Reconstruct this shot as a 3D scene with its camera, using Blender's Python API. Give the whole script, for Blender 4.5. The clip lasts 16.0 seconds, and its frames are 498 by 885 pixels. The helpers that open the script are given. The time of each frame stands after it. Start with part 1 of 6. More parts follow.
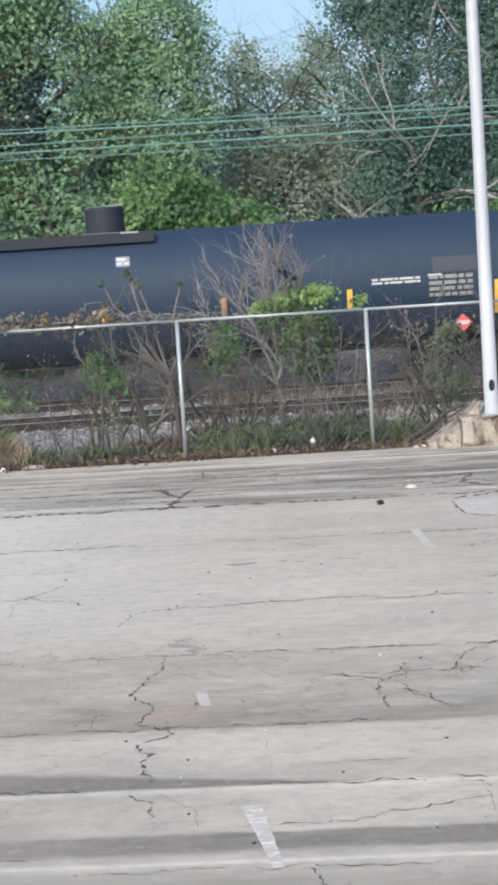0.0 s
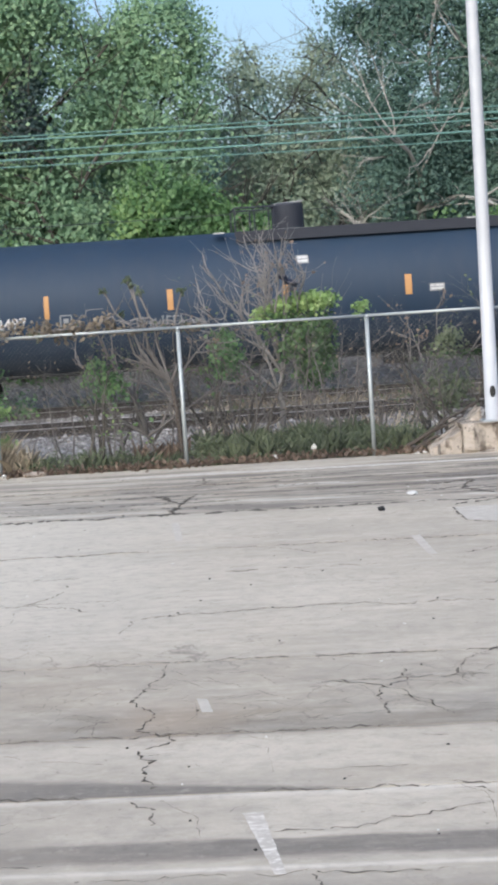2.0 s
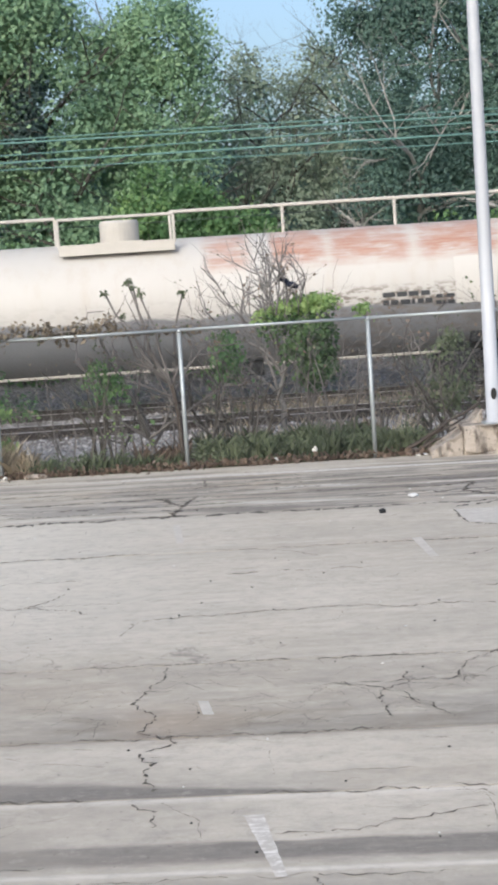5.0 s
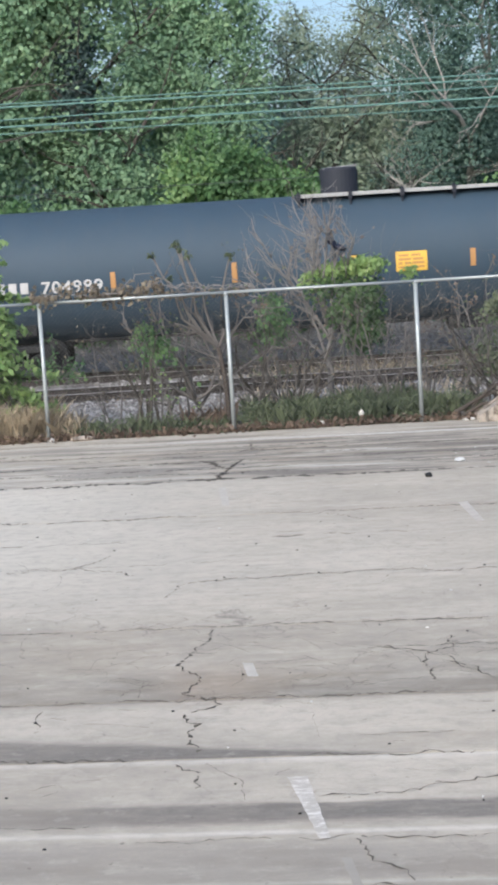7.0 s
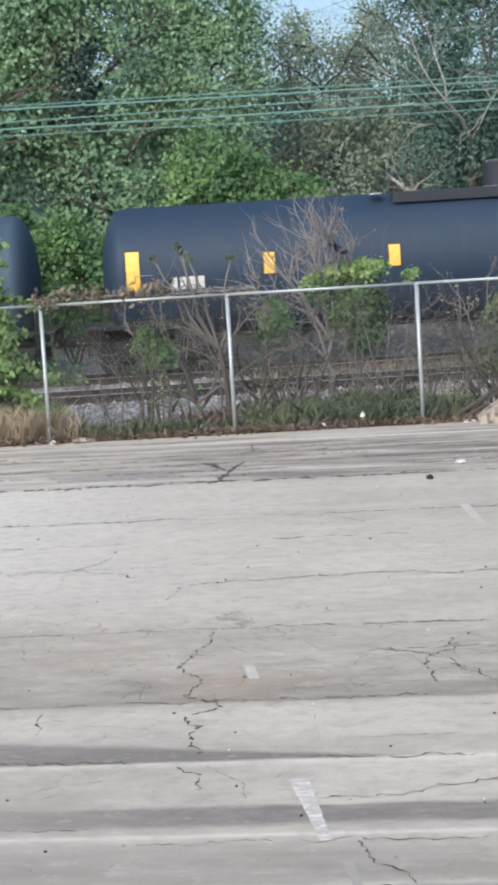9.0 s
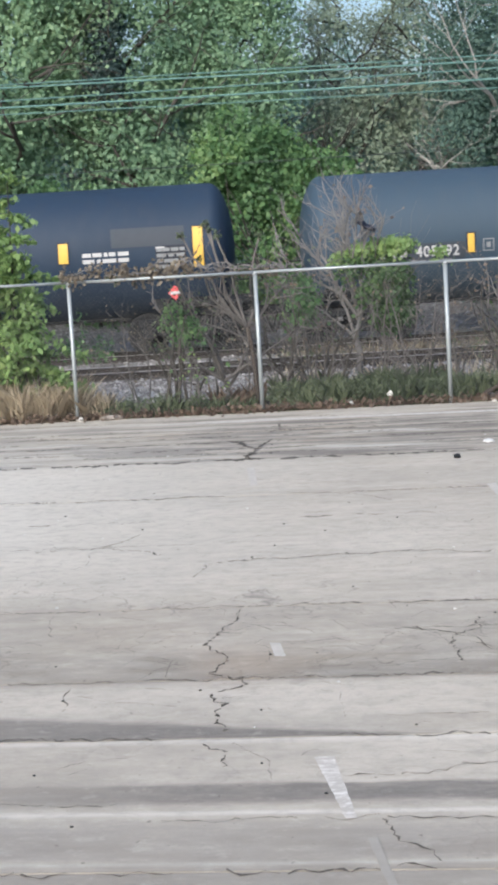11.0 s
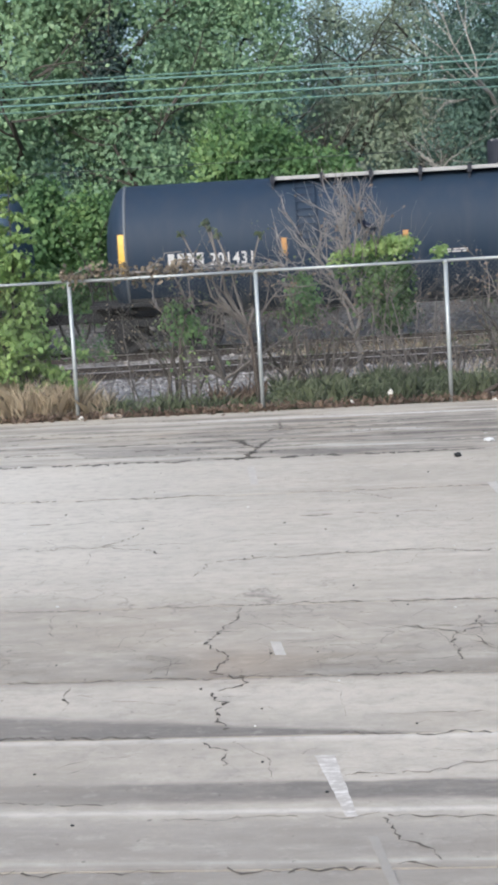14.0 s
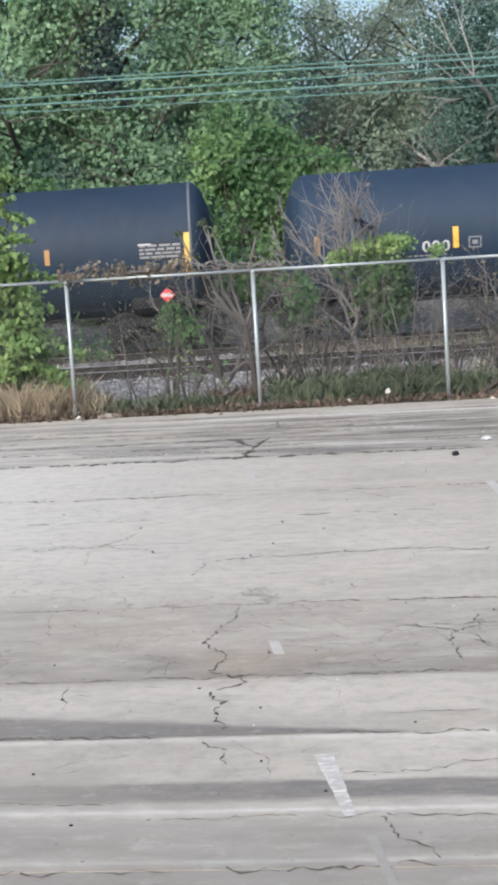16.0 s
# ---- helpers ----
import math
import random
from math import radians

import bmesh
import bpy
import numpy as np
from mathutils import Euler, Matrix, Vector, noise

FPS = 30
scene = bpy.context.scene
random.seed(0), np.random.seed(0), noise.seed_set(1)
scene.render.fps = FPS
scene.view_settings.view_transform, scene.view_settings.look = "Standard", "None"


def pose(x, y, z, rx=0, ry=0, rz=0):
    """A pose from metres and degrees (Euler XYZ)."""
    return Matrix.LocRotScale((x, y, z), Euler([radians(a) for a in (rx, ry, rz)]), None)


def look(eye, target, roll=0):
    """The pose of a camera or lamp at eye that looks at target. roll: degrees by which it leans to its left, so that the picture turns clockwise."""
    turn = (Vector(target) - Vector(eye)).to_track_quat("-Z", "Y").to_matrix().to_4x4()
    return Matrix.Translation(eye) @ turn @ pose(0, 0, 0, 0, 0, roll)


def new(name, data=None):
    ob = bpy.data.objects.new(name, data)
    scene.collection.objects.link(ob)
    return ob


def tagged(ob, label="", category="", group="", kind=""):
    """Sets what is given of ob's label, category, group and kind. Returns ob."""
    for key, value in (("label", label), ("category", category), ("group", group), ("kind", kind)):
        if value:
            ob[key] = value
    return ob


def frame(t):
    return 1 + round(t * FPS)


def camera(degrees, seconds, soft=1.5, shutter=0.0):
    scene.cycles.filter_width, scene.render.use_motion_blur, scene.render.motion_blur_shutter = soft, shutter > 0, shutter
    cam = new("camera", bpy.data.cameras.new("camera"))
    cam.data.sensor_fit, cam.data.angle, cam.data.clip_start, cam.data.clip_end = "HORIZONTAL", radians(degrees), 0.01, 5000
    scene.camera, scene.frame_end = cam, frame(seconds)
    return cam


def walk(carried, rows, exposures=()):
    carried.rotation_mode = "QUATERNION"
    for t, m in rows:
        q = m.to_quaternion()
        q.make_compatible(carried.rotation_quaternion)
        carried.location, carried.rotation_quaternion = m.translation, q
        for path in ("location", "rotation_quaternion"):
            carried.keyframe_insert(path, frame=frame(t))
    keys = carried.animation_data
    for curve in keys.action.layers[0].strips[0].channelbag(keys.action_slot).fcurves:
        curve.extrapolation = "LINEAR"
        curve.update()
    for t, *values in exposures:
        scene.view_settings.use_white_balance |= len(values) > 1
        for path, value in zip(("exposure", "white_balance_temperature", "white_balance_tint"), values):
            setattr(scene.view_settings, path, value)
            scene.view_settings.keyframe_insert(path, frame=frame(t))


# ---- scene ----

# ---------------------------------------------------------------- camera
CLIP = 16.0
EYE = (0.0, 0.0, 3.0)
LENS = 16.73
# seconds, turn to the right, tilt up, lean (degrees)
PATH = [
    (0.0, 2.693, -5.839, 3.687), (0.5, 2.575, -5.819, 3.767), (1.0, 2.500, -5.786, 3.779),
    (1.5, 2.490, -5.829, 3.746), (2.0, 2.675, -5.622, 3.752), (2.5, 2.857, -5.436, 3.721),
    (3.0, 2.790, -5.459, 3.677), (3.2, 2.784, -5.470, 3.690), (5.3, 2.580, -5.582, 3.823), (5.5, 1.989, -6.038, 4.475),
    (6.0, 1.218, -6.466, 3.768), (6.5, 1.376, -6.426, 3.570), (7.0, 0.995, -6.695, 3.560),
    (7.5, 1.171, -6.531, 3.582), (8.0, 1.541, -6.248, 3.593), (8.2, 1.250, -6.422, 3.540),
    (10.5, 0.651, -6.831, 3.543), (11.0, -0.011, -7.309, 3.388), (11.5, -0.019, -7.368, 3.387),
    (12.0, -0.015, -7.369, 3.372), (12.5, 0.052, -7.340, 3.424), (13.0, 0.062, -7.424, 3.466),
    (13.5, 0.043, -7.389, 3.388), (14.0, -0.030, -7.348, 3.407), (14.5, 0.011, -7.374, 3.408),
    (15.0, 0.072, -7.410, 3.394), (15.5, 0.076, -7.423, 3.524), (16.0, 0.046, -7.379, 3.558),
]
cam = camera(LENS, CLIP, soft=3.6, shutter=0.1)


def aim(turn, tilt, lean):
    return Matrix.Translation(EYE) @ pose(0, 0, 0, 0, 0, -turn) @ pose(0, 0, 0, 90 + tilt) @ pose(0, 0, 0, 0, 0, -lean)


walk(cam, [(t, aim(a, b, c)) for t, a, b, c in PATH], [(0, 0.0, 5890, 8), (3.2, 0.0, 5890, 8), (5.3, -0.1, 5990, 8), (6.0, -0.14, 5990, 8), (6.7, -0.06, 5930, 8), (7.5, 0.02, 5890, 8), (CLIP, 0.02, 5890, 8)])

# ---------------------------------------------------------------- light
SUN_EL, SUN_AZ = 32.0, 205.0
world = bpy.data.worlds.new("sky")
scene.world = world
world.use_nodes = True
wn = world.node_tree
sky = wn.nodes.new("ShaderNodeTexSky")
sky.sky_type, sky.sun_disc = "NISHITA", False
sky.sun_elevation, sky.sun_rotation = radians(SUN_EL), radians(SUN_AZ)
sky.air_density, sky.dust_density, sky.ozone_density = 1.0, 5.0, 1.4
wn.links.new(sky.outputs[0], wn.nodes["Background"].inputs[0])
wn.nodes["Background"].inputs[1].default_value = 0.25
sun = new("sun", bpy.data.lights.new("sun", "SUN"))
sun.data.energy, sun.data.angle, sun.data.color = 1.7, radians(26), (1.0, 0.96, 0.9)
az = radians(SUN_AZ)
sun.matrix_world = look((0, 0, 60), (-math.sin(az) * 40, -math.cos(az) * 40, 60 - 40 * math.tan(radians(SUN_EL))))


# ---------------------------------------------------------------- materials
class Nodes:
    """A small helper to wire a principled material."""

    def __init__(self, name, rough=0.8, metal=0.0):
        self.mat = bpy.data.materials.new(name)
        self.mat.use_nodes = True
        self.tree = self.mat.node_tree
        self.bsdf = self.tree.nodes["Principled BSDF"]
        self.bsdf.inputs["Roughness"].default_value = rough
        self.bsdf.inputs["Metallic"].default_value = metal
        self.coord = self.add("ShaderNodeTexCoord").outputs["Object"]

    def add(self, kind, **values):
        n = self.tree.nodes.new(kind)
        for k, v in values.items():
            n.inputs[k].default_value = v
        return n

    def link(self, a, b):
        self.tree.links.new(a, b)

    def world(self):
        return self.add("ShaderNodeNewGeometry").outputs["Position"]

    def scaled(self, vec, s):
        m = self.add("ShaderNodeMapping")
        m.inputs["Scale"].default_value = s
        self.link(vec, m.inputs["Vector"])
        return m.outputs[0]

    def noise(self, vec, scale, detail=4.0, rough=0.55):
        n = self.add("ShaderNodeTexNoise", Scale=scale, Detail=detail, Roughness=rough)
        self.link(vec, n.inputs["Vector"])
        return n.outputs["Fac"]

    def ramp(self, fac, stops):
        r = self.add("ShaderNodeValToRGB")
        e = r.color_ramp.elements
        while len(e) < len(stops):
            e.new(0.5)
        for el, (p, c) in zip(e, stops):
            el.position = p
            el.color = (*c, 1) if isinstance(c, tuple) else (c, c, c, 1)
        self.link(fac, r.inputs[0])
        return r.outputs[0]

    def mix(self, fac, a, b, mode="MIX"):
        m = self.add("ShaderNodeMix")
        m.data_type, m.blend_type = "RGBA", mode
        for sock, v in ((m.inputs[0], fac), (m.inputs[6], a), (m.inputs[7], b)):
            if isinstance(v, (int, float)):
                sock.default_value = v
            elif isinstance(v, tuple):
                sock.default_value = (*v, 1)
            else:
                self.link(v, sock)
        return m.outputs[2]

    def math(self, op, a, b=0.0):
        m = self.add("ShaderNodeMath")
        m.operation = op
        for sock, v in zip(m.inputs, (a, b)):
            if isinstance(v, (int, float)):
                sock.default_value = v
            else:
                self.link(v, sock)
        return m.outputs[0]

    def bump(self, height, strength=0.4, dist=0.01):
        b = self.add("ShaderNodeBump", Strength=strength, Distance=dist)
        self.link(height, b.inputs["Height"])
        self.link(b.outputs[0], self.bsdf.inputs["Normal"])

    def colour(self, c):
        self.link(c, self.bsdf.inputs["Base Color"])
        return self.mat


def plain(name, a, b, rough=0.7, metal=0.0, scale=6.0, bump=0.15):
    """Two tones mottled by noise at two scales, with fine relief."""
    n = Nodes(name, rough, metal)
    f = n.noise(n.coord, scale, 6)
    g = n.noise(n.coord, scale * 9, 3)
    n.bump(g, bump, 0.004)
    return n.colour(n.mix(n.math("ADD", n.math("MULTIPLY", f, 0.7), n.math("MULTIPLY", g, 0.3)), a, b))


def leafy(name, dark, light, tip, seed=0.0):
    n = Nodes(name, 0.55)
    geo = n.add("ShaderNodeNewGeometry")
    rnd = geo.outputs["Random Per Island"]
    big = n.noise(geo.outputs["Position"], 0.55, 3)
    f = n.math("ADD", n.math("MULTIPLY", rnd, 0.26), n.math("MULTIPLY", big, 0.92))
    col = n.ramp(f, [(0.22, dark), (0.62, light), (0.92, tip)])
    n.colour(col)
    n.bsdf.inputs["Specular IOR Level"].default_value = 0.35
    tr = n.add("ShaderNodeBsdfTranslucent")
    n.link(col, tr.inputs[0])
    mx = n.add("ShaderNodeMixShader", Fac=0.4)
    n.link(n.bsdf.outputs[0], mx.inputs[1])
    n.link(tr.outputs[0], mx.inputs[2])
    n.link(mx.outputs[0], n.tree.nodes["Material Output"].inputs[0])
    return n.mat


def concrete_lot():
    """Worn concrete: stains in long bands along the joints, thin streaks, blotches and pores."""
    n = Nodes("lot_concrete", 0.9)
    p = n.world()
    sep = n.add("ShaderNodeSeparateXYZ")
    n.link(p, sep.inputs[0])
    w = n.math("ADD", sep.outputs["Y"], n.math("MULTIPLY", sep.outputs["X"], 0.125))
    flat = n.add("ShaderNodeCombineXYZ")
    n.link(sep.outputs["X"], flat.inputs[0])
    n.link(w, flat.inputs[1])
    f = flat.outputs[0]
    wob = n.noise(n.scaled(f, (0.45, 1.6, 1)), 1.6, 7, 0.62)
    wv = n.math("ADD", w, n.math("MULTIPLY", n.math("SUBTRACT", wob, 0.5), 0.42))
    pos = n.math("DIVIDE", n.math("SUBTRACT", wv, 6.0), 22.0)
    at = lambda y: (y - 6.0) / 22.0
    bands = [(6.0, 0.7), (7.9, 0.75), (8.12, 0.5), (8.3, 0.12), (8.5, 0.5), (8.66, 0.6), (8.88, 0.5), (8.98, 0.25), (9.6, 0.08),
             (9.68, 0.05), (9.8, 0.45), (10.05, 0.35), (10.2, 0.12), (10.85, 0.1), (11.02, 0.8), (11.35, 0.95), (11.9, 0.6), (13.1, 0.5),
             (13.3, 0.28), (15.0, 0.2), (16.5, 0.15), (18.6, 0.38), (20.9, 0.22), (21.5, 0.35), (21.75, 0.8), (22.6, 0.5), (23.4, 0.95), (24.7, 0.9),
             (25.5, 0.3), (25.8, 0.75), (26.2, 0.25), (27.3, 0.55)]
    band = n.ramp(pos, [(at(y), v) for y, v in bands])
    streak = n.noise(n.scaled(f, (0.6, 1.5, 1)), 2.0, 10, 0.7)
    thin = n.noise(n.scaled(f, (0.55, 2.6, 1)), 3.2, 9, 0.74)
    blotch = n.noise(n.scaled(f, (0.6, 1.1, 1)), 0.8, 6)
    fine = n.noise(p, 30, 5, 0.72)
    s = n.ramp(streak, [(0.34, 0.0), (0.62, 1.0)])
    dirt = n.math("MULTIPLY", band, n.math("ADD", n.math("MULTIPLY", s, 0.72), 0.30))
    base = n.mix(n.ramp(blotch, [(0.3, 0.0), (0.7, 1.0)]), (0.412, 0.374, 0.308), (0.530, 0.485, 0.408))
    base = n.mix(n.math("MULTIPLY", n.ramp(thin, [(0.52, 0.0), (0.68, 1.0)]), 0.46), base, (0.30, 0.28, 0.245))
    base = n.mix(n.math("MULTIPLY", n.ramp(thin, [(0.28, 1.0), (0.42, 0.0)]), 0.35), base, (0.585, 0.555, 0.495))
    base = n.mix(n.math("MULTIPLY", n.ramp(fine, [(0.42, 0.0), (0.72, 1.0)]), 0.32), base, (0.33, 0.31, 0.285))
    brown = n.mix(n.ramp(n.noise(f, 0.55, 3), [(0.4, 0.0), (0.65, 1.0)]), (0.175, 0.157, 0.133), (0.25, 0.208, 0.155))
    col = n.mix(dirt, base, brown)
    ragged = n.math("MULTIPLY", n.math("SUBTRACT", n.noise(n.scaled(f, (1.2, 3.0, 1)), 2.4, 8, 0.68), 0.5), 0.16)
    wr = n.math("ADD", w, ragged)
    ha = lambda y: (y - 7.0) / 5.0
    unit = lambda v: n.math("DIVIDE", n.math("SUBTRACT", v, 7.0), 5.0)
    crisp = n.ramp(unit(n.math("ADD", w, n.math("MULTIPLY", ragged, 0.12))), [(ha(9.68), 0.0), (ha(9.705), 1.0)])
    fade = n.ramp(unit(n.math("ADD", wr, n.math("MULTIPLY", sep.outputs["X"], 0.19))), [(ha(9.83), 1.0), (ha(9.92), 0.0)])
    stain = n.math("MULTIPLY", n.math("MULTIPLY", crisp, fade), 0.95)
    low = n.ramp(unit(wr), [(ha(8.52), 0.0), (ha(8.60), 0.85), (ha(8.83), 0.9), (ha(8.88), 0.0), (ha(10.95), 0.0), (ha(10.98), 0.6), (ha(11.1), 0.3), (ha(11.5), 0.0)])
    side = n.ramp(n.math("DIVIDE", n.math("ADD", sep.outputs["X"], 2.0), 4.0), [(0.1, 0.35), (0.4, 1.0)])
    along = n.ramp(n.noise(n.scaled(f, (0.3, 0.6, 1)), 1.3, 4), [(0.3, 0.85), (0.5, 1.0)])
    grit = n.ramp(n.noise(n.scaled(f, (0.5, 2.2, 1)), 5.0, 8, 0.72), [(0.34, 0.68), (0.56, 1.0)])
    stain = n.math("MULTIPLY", n.math("MULTIPLY", n.math("MAXIMUM", stain, n.math("MULTIPLY", low, side)), along), grit)
    col = n.mix(stain, col, (0.135, 0.122, 0.108))
    chalk = n.ramp(unit(n.math("ADD", w, n.math("MULTIPLY", ragged, 0.25))), [(ha(7.66), 0.0), (ha(7.70), 0.4), (ha(7.74), 0.0), (ha(8.36), 0.0), (ha(8.40), 0.8), (ha(8.45), 0.1), (ha(8.5), 0.0), (ha(9.56), 0.0), (ha(9.65), 0.6), (ha(9.68), 0.0)])
    col = n.mix(n.math("MULTIPLY", chalk, grit), col, (0.62, 0.59, 0.535))
    lines = n.noise(n.scaled(f, (0.14, 1.0, 1)), 2.4, 6, 0.62)
    farw = n.ramp(pos, [(at(21.5), 0.0), (at(21.8), 1.0), (at(26.3), 1.0), (at(27.0), 0.2)])
    col = n.mix(n.math("MULTIPLY", farw, n.math("MULTIPLY", n.ramp(lines, [(0.51, 0.0), (0.56, 1.0)]), 0.92)), col, (0.165, 0.147, 0.127))
    col = n.mix(n.math("MULTIPLY", farw, n.math("MULTIPLY", n.ramp(lines, [(0.38, 1.0), (0.45, 0.0)]), 0.65)), col, (0.54, 0.51, 0.455))
    fa = lambda y: (y - 21.0) / 6.0
    dark_at = (22.3, 22.95, 23.5, 24.0, 24.55, 25.05, 25.5, 25.9)
    wl = n.math("DIVIDE", n.math("SUBTRACT", n.math("ADD", w, n.math("MULTIPLY", n.math("SUBTRACT", wob, 0.5), 0.30)), 21.0), 6.0)
    worn = n.ramp(wl, [(fa(y + d), v) for y in dark_at for d, v in ((-0.13, 0.0), (0.0, 1.0), (0.10, 0.0))])
    brk = n.ramp(n.noise(n.scaled(f, (0.35, 1.3, 1)), 1.7, 6, 0.65), [(0.40, 0.0), (0.54, 1.0)])
    col = n.mix(n.math("MULTIPLY", n.math("MULTIPLY", worn, brk), 0.85), col, (0.125, 0.11, 0.096))
    bleach = n.ramp(pos, [(at(13.2), 0.0), (at(14.2), 0.5), (at(17.5), 1.0), (at(20.6), 1.0), (at(21.6), 0.7), (at(25.0), 0.4)])
    west = n.ramp(n.math("DIVIDE", n.math("ADD", n.math("ADD", sep.outputs["X"], n.math("MULTIPLY", blotch, 2.0)), 4.0), 7.0), [(0.25, 1.0), (0.85, 0.0)])
    col = n.mix(n.math("MULTIPLY", n.math("MULTIPLY", bleach, west), 0.6), col, (0.60, 0.572, 0.505))
    tread = n.math("MULTIPLY", n.ramp(pos, [(at(7.0), 1.0), (at(9.0), 0.8), (at(10.5), 0.5), (at(13.1), 0.35), (at(13.4), 0.0)]), n.ramp(n.math("DIVIDE", n.math("ADD", sep.outputs["X"], 1.6), 2.4), [(0.1, 1.0), (0.9, 0.0)]))
    col = n.mix(n.math("MULTIPLY", n.math("MULTIPLY", tread, n.ramp(streak, [(0.3, 0.45), (0.6, 1.0)])), 0.36), col, (0.25, 0.225, 0.195))
    near = n.ramp(unit(n.math("ADD", wr, 0.0)), [(ha(7.1), 0.8), (ha(7.6), 0.8), (ha(7.64), 0.25), (ha(7.74), 0.3), (ha(7.8), 0.9), (ha(8.28), 0.7), (ha(8.33), 0.0)])
    col = n.mix(n.math("MULTIPLY", n.math("MULTIPLY", near, grit), 0.55), col, (0.225, 0.205, 0.18))
    mott = n.noise(n.scaled(f, (0.8, 1.0, 1)), 7.0, 8, 0.75)
    col = n.mix(n.math("MULTIPLY", n.ramp(mott, [(0.49, 0.0), (0.65, 1.0)]), 0.46), col, (0.27, 0.248, 0.215))
    col = n.mix(n.math("MULTIPLY", n.ramp(mott, [(0.34, 1.0), (0.46, 0.0)]), 0.2), col, (0.595, 0.562, 0.488))
    web = n.add("ShaderNodeTexVoronoi", Scale=2.3)
    web.feature = "DISTANCE_TO_EDGE"
    warp = n.add("ShaderNodeVectorMath")
    warp.operation = "MULTIPLY_ADD"
    wn2 = n.add("ShaderNodeTexNoise", Scale=4.0, Detail=5.0)
    n.link(f, wn2.inputs["Vector"])
    n.link(wn2.outputs["Color"], warp.inputs[0])
    warp.inputs[1].default_value = (0.5, 0.5, 0)
    n.link(f, warp.inputs[2])
    n.link(warp.outputs[0], web.inputs["Vector"])
    hair = n.ramp(web.outputs["Distance"], [(0.0, 1.0), (0.022, 0.0)])
    where = n.math("MULTIPLY", n.ramp(n.noise(f, 0.7, 3), [(0.5, 0.0), (0.6, 1.0)]), n.ramp(pos, [(at(10.9), 0.3), (at(11.3), 1.0), (at(14.0), 1.0), (at(15.0), 0.35), (at(27.0), 0.3)]))
    col = n.mix(n.math("MULTIPLY", n.math("MULTIPLY", hair, where), 0.65), col, (0.13, 0.112, 0.095))
    far = n.add("ShaderNodeVectorMath")
    far.operation = "DISTANCE"
    n.link(n.scaled(f, (1.0, 0.8, 1)), far.inputs[0])
    far.inputs[1].default_value = (-0.12, 9.1, 0)
    spot = n.ramp(n.math("ADD", far.outputs["Value"], n.math("MULTIPLY", streak, 0.5)), [(0.3, 0.75), (0.85, 0.0)])
    col = n.mix(n.math("MULTIPLY", n.math("MULTIPLY", spot, grit), 0.55), col, (0.31, 0.24, 0.175))
    pits = n.ramp(n.noise(n.scaled(p, (1, 0.7, 1)), 17, 2), [(0.70, 0.0), (0.75, 1.0)])
    col = n.mix(n.math("MULTIPLY", pits, 0.6), col, (0.12, 0.105, 0.09))
    n.bump(n.math("ADD", thin, n.math("MULTIPLY", fine, 0.6)), 0.4, 0.012)
    return n.colour(col)


def soil():
    n = Nodes("soil_ground", 0.95)
    p = n.world()
    col = n.ramp(n.noise(p, 1.3, 8, 0.65), [(0.3, (0.05, 0.042, 0.03)), (0.52, (0.12, 0.105, 0.08)), (0.7, (0.10, 0.12, 0.05))])
    n.bump(n.noise(p, 9, 8, 0.7), 0.8, 0.06)
    return n.colour(col)


def gravel(name, a, b, c):
    n = Nodes(name, 0.9)
    p = n.world()
    v = n.add("ShaderNodeTexVoronoi", Scale=13.0)
    n.link(p, v.inputs["Vector"])
    tone = n.add("ShaderNodeSeparateXYZ")
    n.link(v.outputs["Color"], tone.inputs[0])
    col = n.ramp(tone.outputs["X"], [(0.0, a), (0.5, b), (1.0, c)])
    col = n.mix(n.ramp(n.noise(p, 0.8, 5), [(0.45, 0.0), (0.75, 0.6)]), col, (0.15, 0.125, 0.10))
    sep = n.add("ShaderNodeSeparateXYZ")
    n.link(p, sep.inputs[0])
    # dark bands along the tracks: dirt, with shade by the rails painted in
    dirt_and_shade = n.ramp(n.math("DIVIDE", n.math("SUBTRACT", sep.outputs["Y"], 30.0), 15.0), [(0.19, 0.0), (0.225, 0.8), (0.40, 0.8), (0.43, 0.15), (0.58, 0.45), (0.72, 0.3), (0.9, 0.35)])
    col = n.mix(dirt_and_shade, col, (0.042, 0.035, 0.03))
    n.bump(v.outputs["Distance"], 0.9, 0.05)
    return n.colour(col)


def island_tones(name, a, b, c, rough=0.9):
    n = Nodes(name, rough)
    geo = n.add("ShaderNodeNewGeometry")
    col = n.ramp(geo.outputs["Random Per Island"], [(0.0, a), (0.55, b), (1.0, c)])
    n.bump(n.noise(n.world(), 60, 3), 0.3, 0.004)
    return n.colour(col)


def tank_paint(name, low, high, rough, dust):
    """Weathered dark tank paint: dust on the upper side, vertical streaks, faint grime."""
    n = Nodes(name, rough)
    c = n.coord
    st = n.noise(n.scaled(c, (3.0, 3.0, 0.25)), 1.2, 7, 0.6)
    bl = n.noise(c, 0.6, 5)
    col = n.mix(bl, low, high)
    col = n.mix(n.math("MULTIPLY", n.ramp(st, [(0.45, 0.0), (0.75, 1.0)]), dust), col, (0.16, 0.14, 0.125))
    n.link(n.math("ADD", n.math("MULTIPLY", st, 0.25), rough - 0.1), n.bsdf.inputs["Roughness"])
    n.bump(n.noise(c, 0.9, 2), 0.12, 0.02)
    n.bsdf.inputs["Specular IOR Level"].default_value = 0.32
    return n.colour(col)


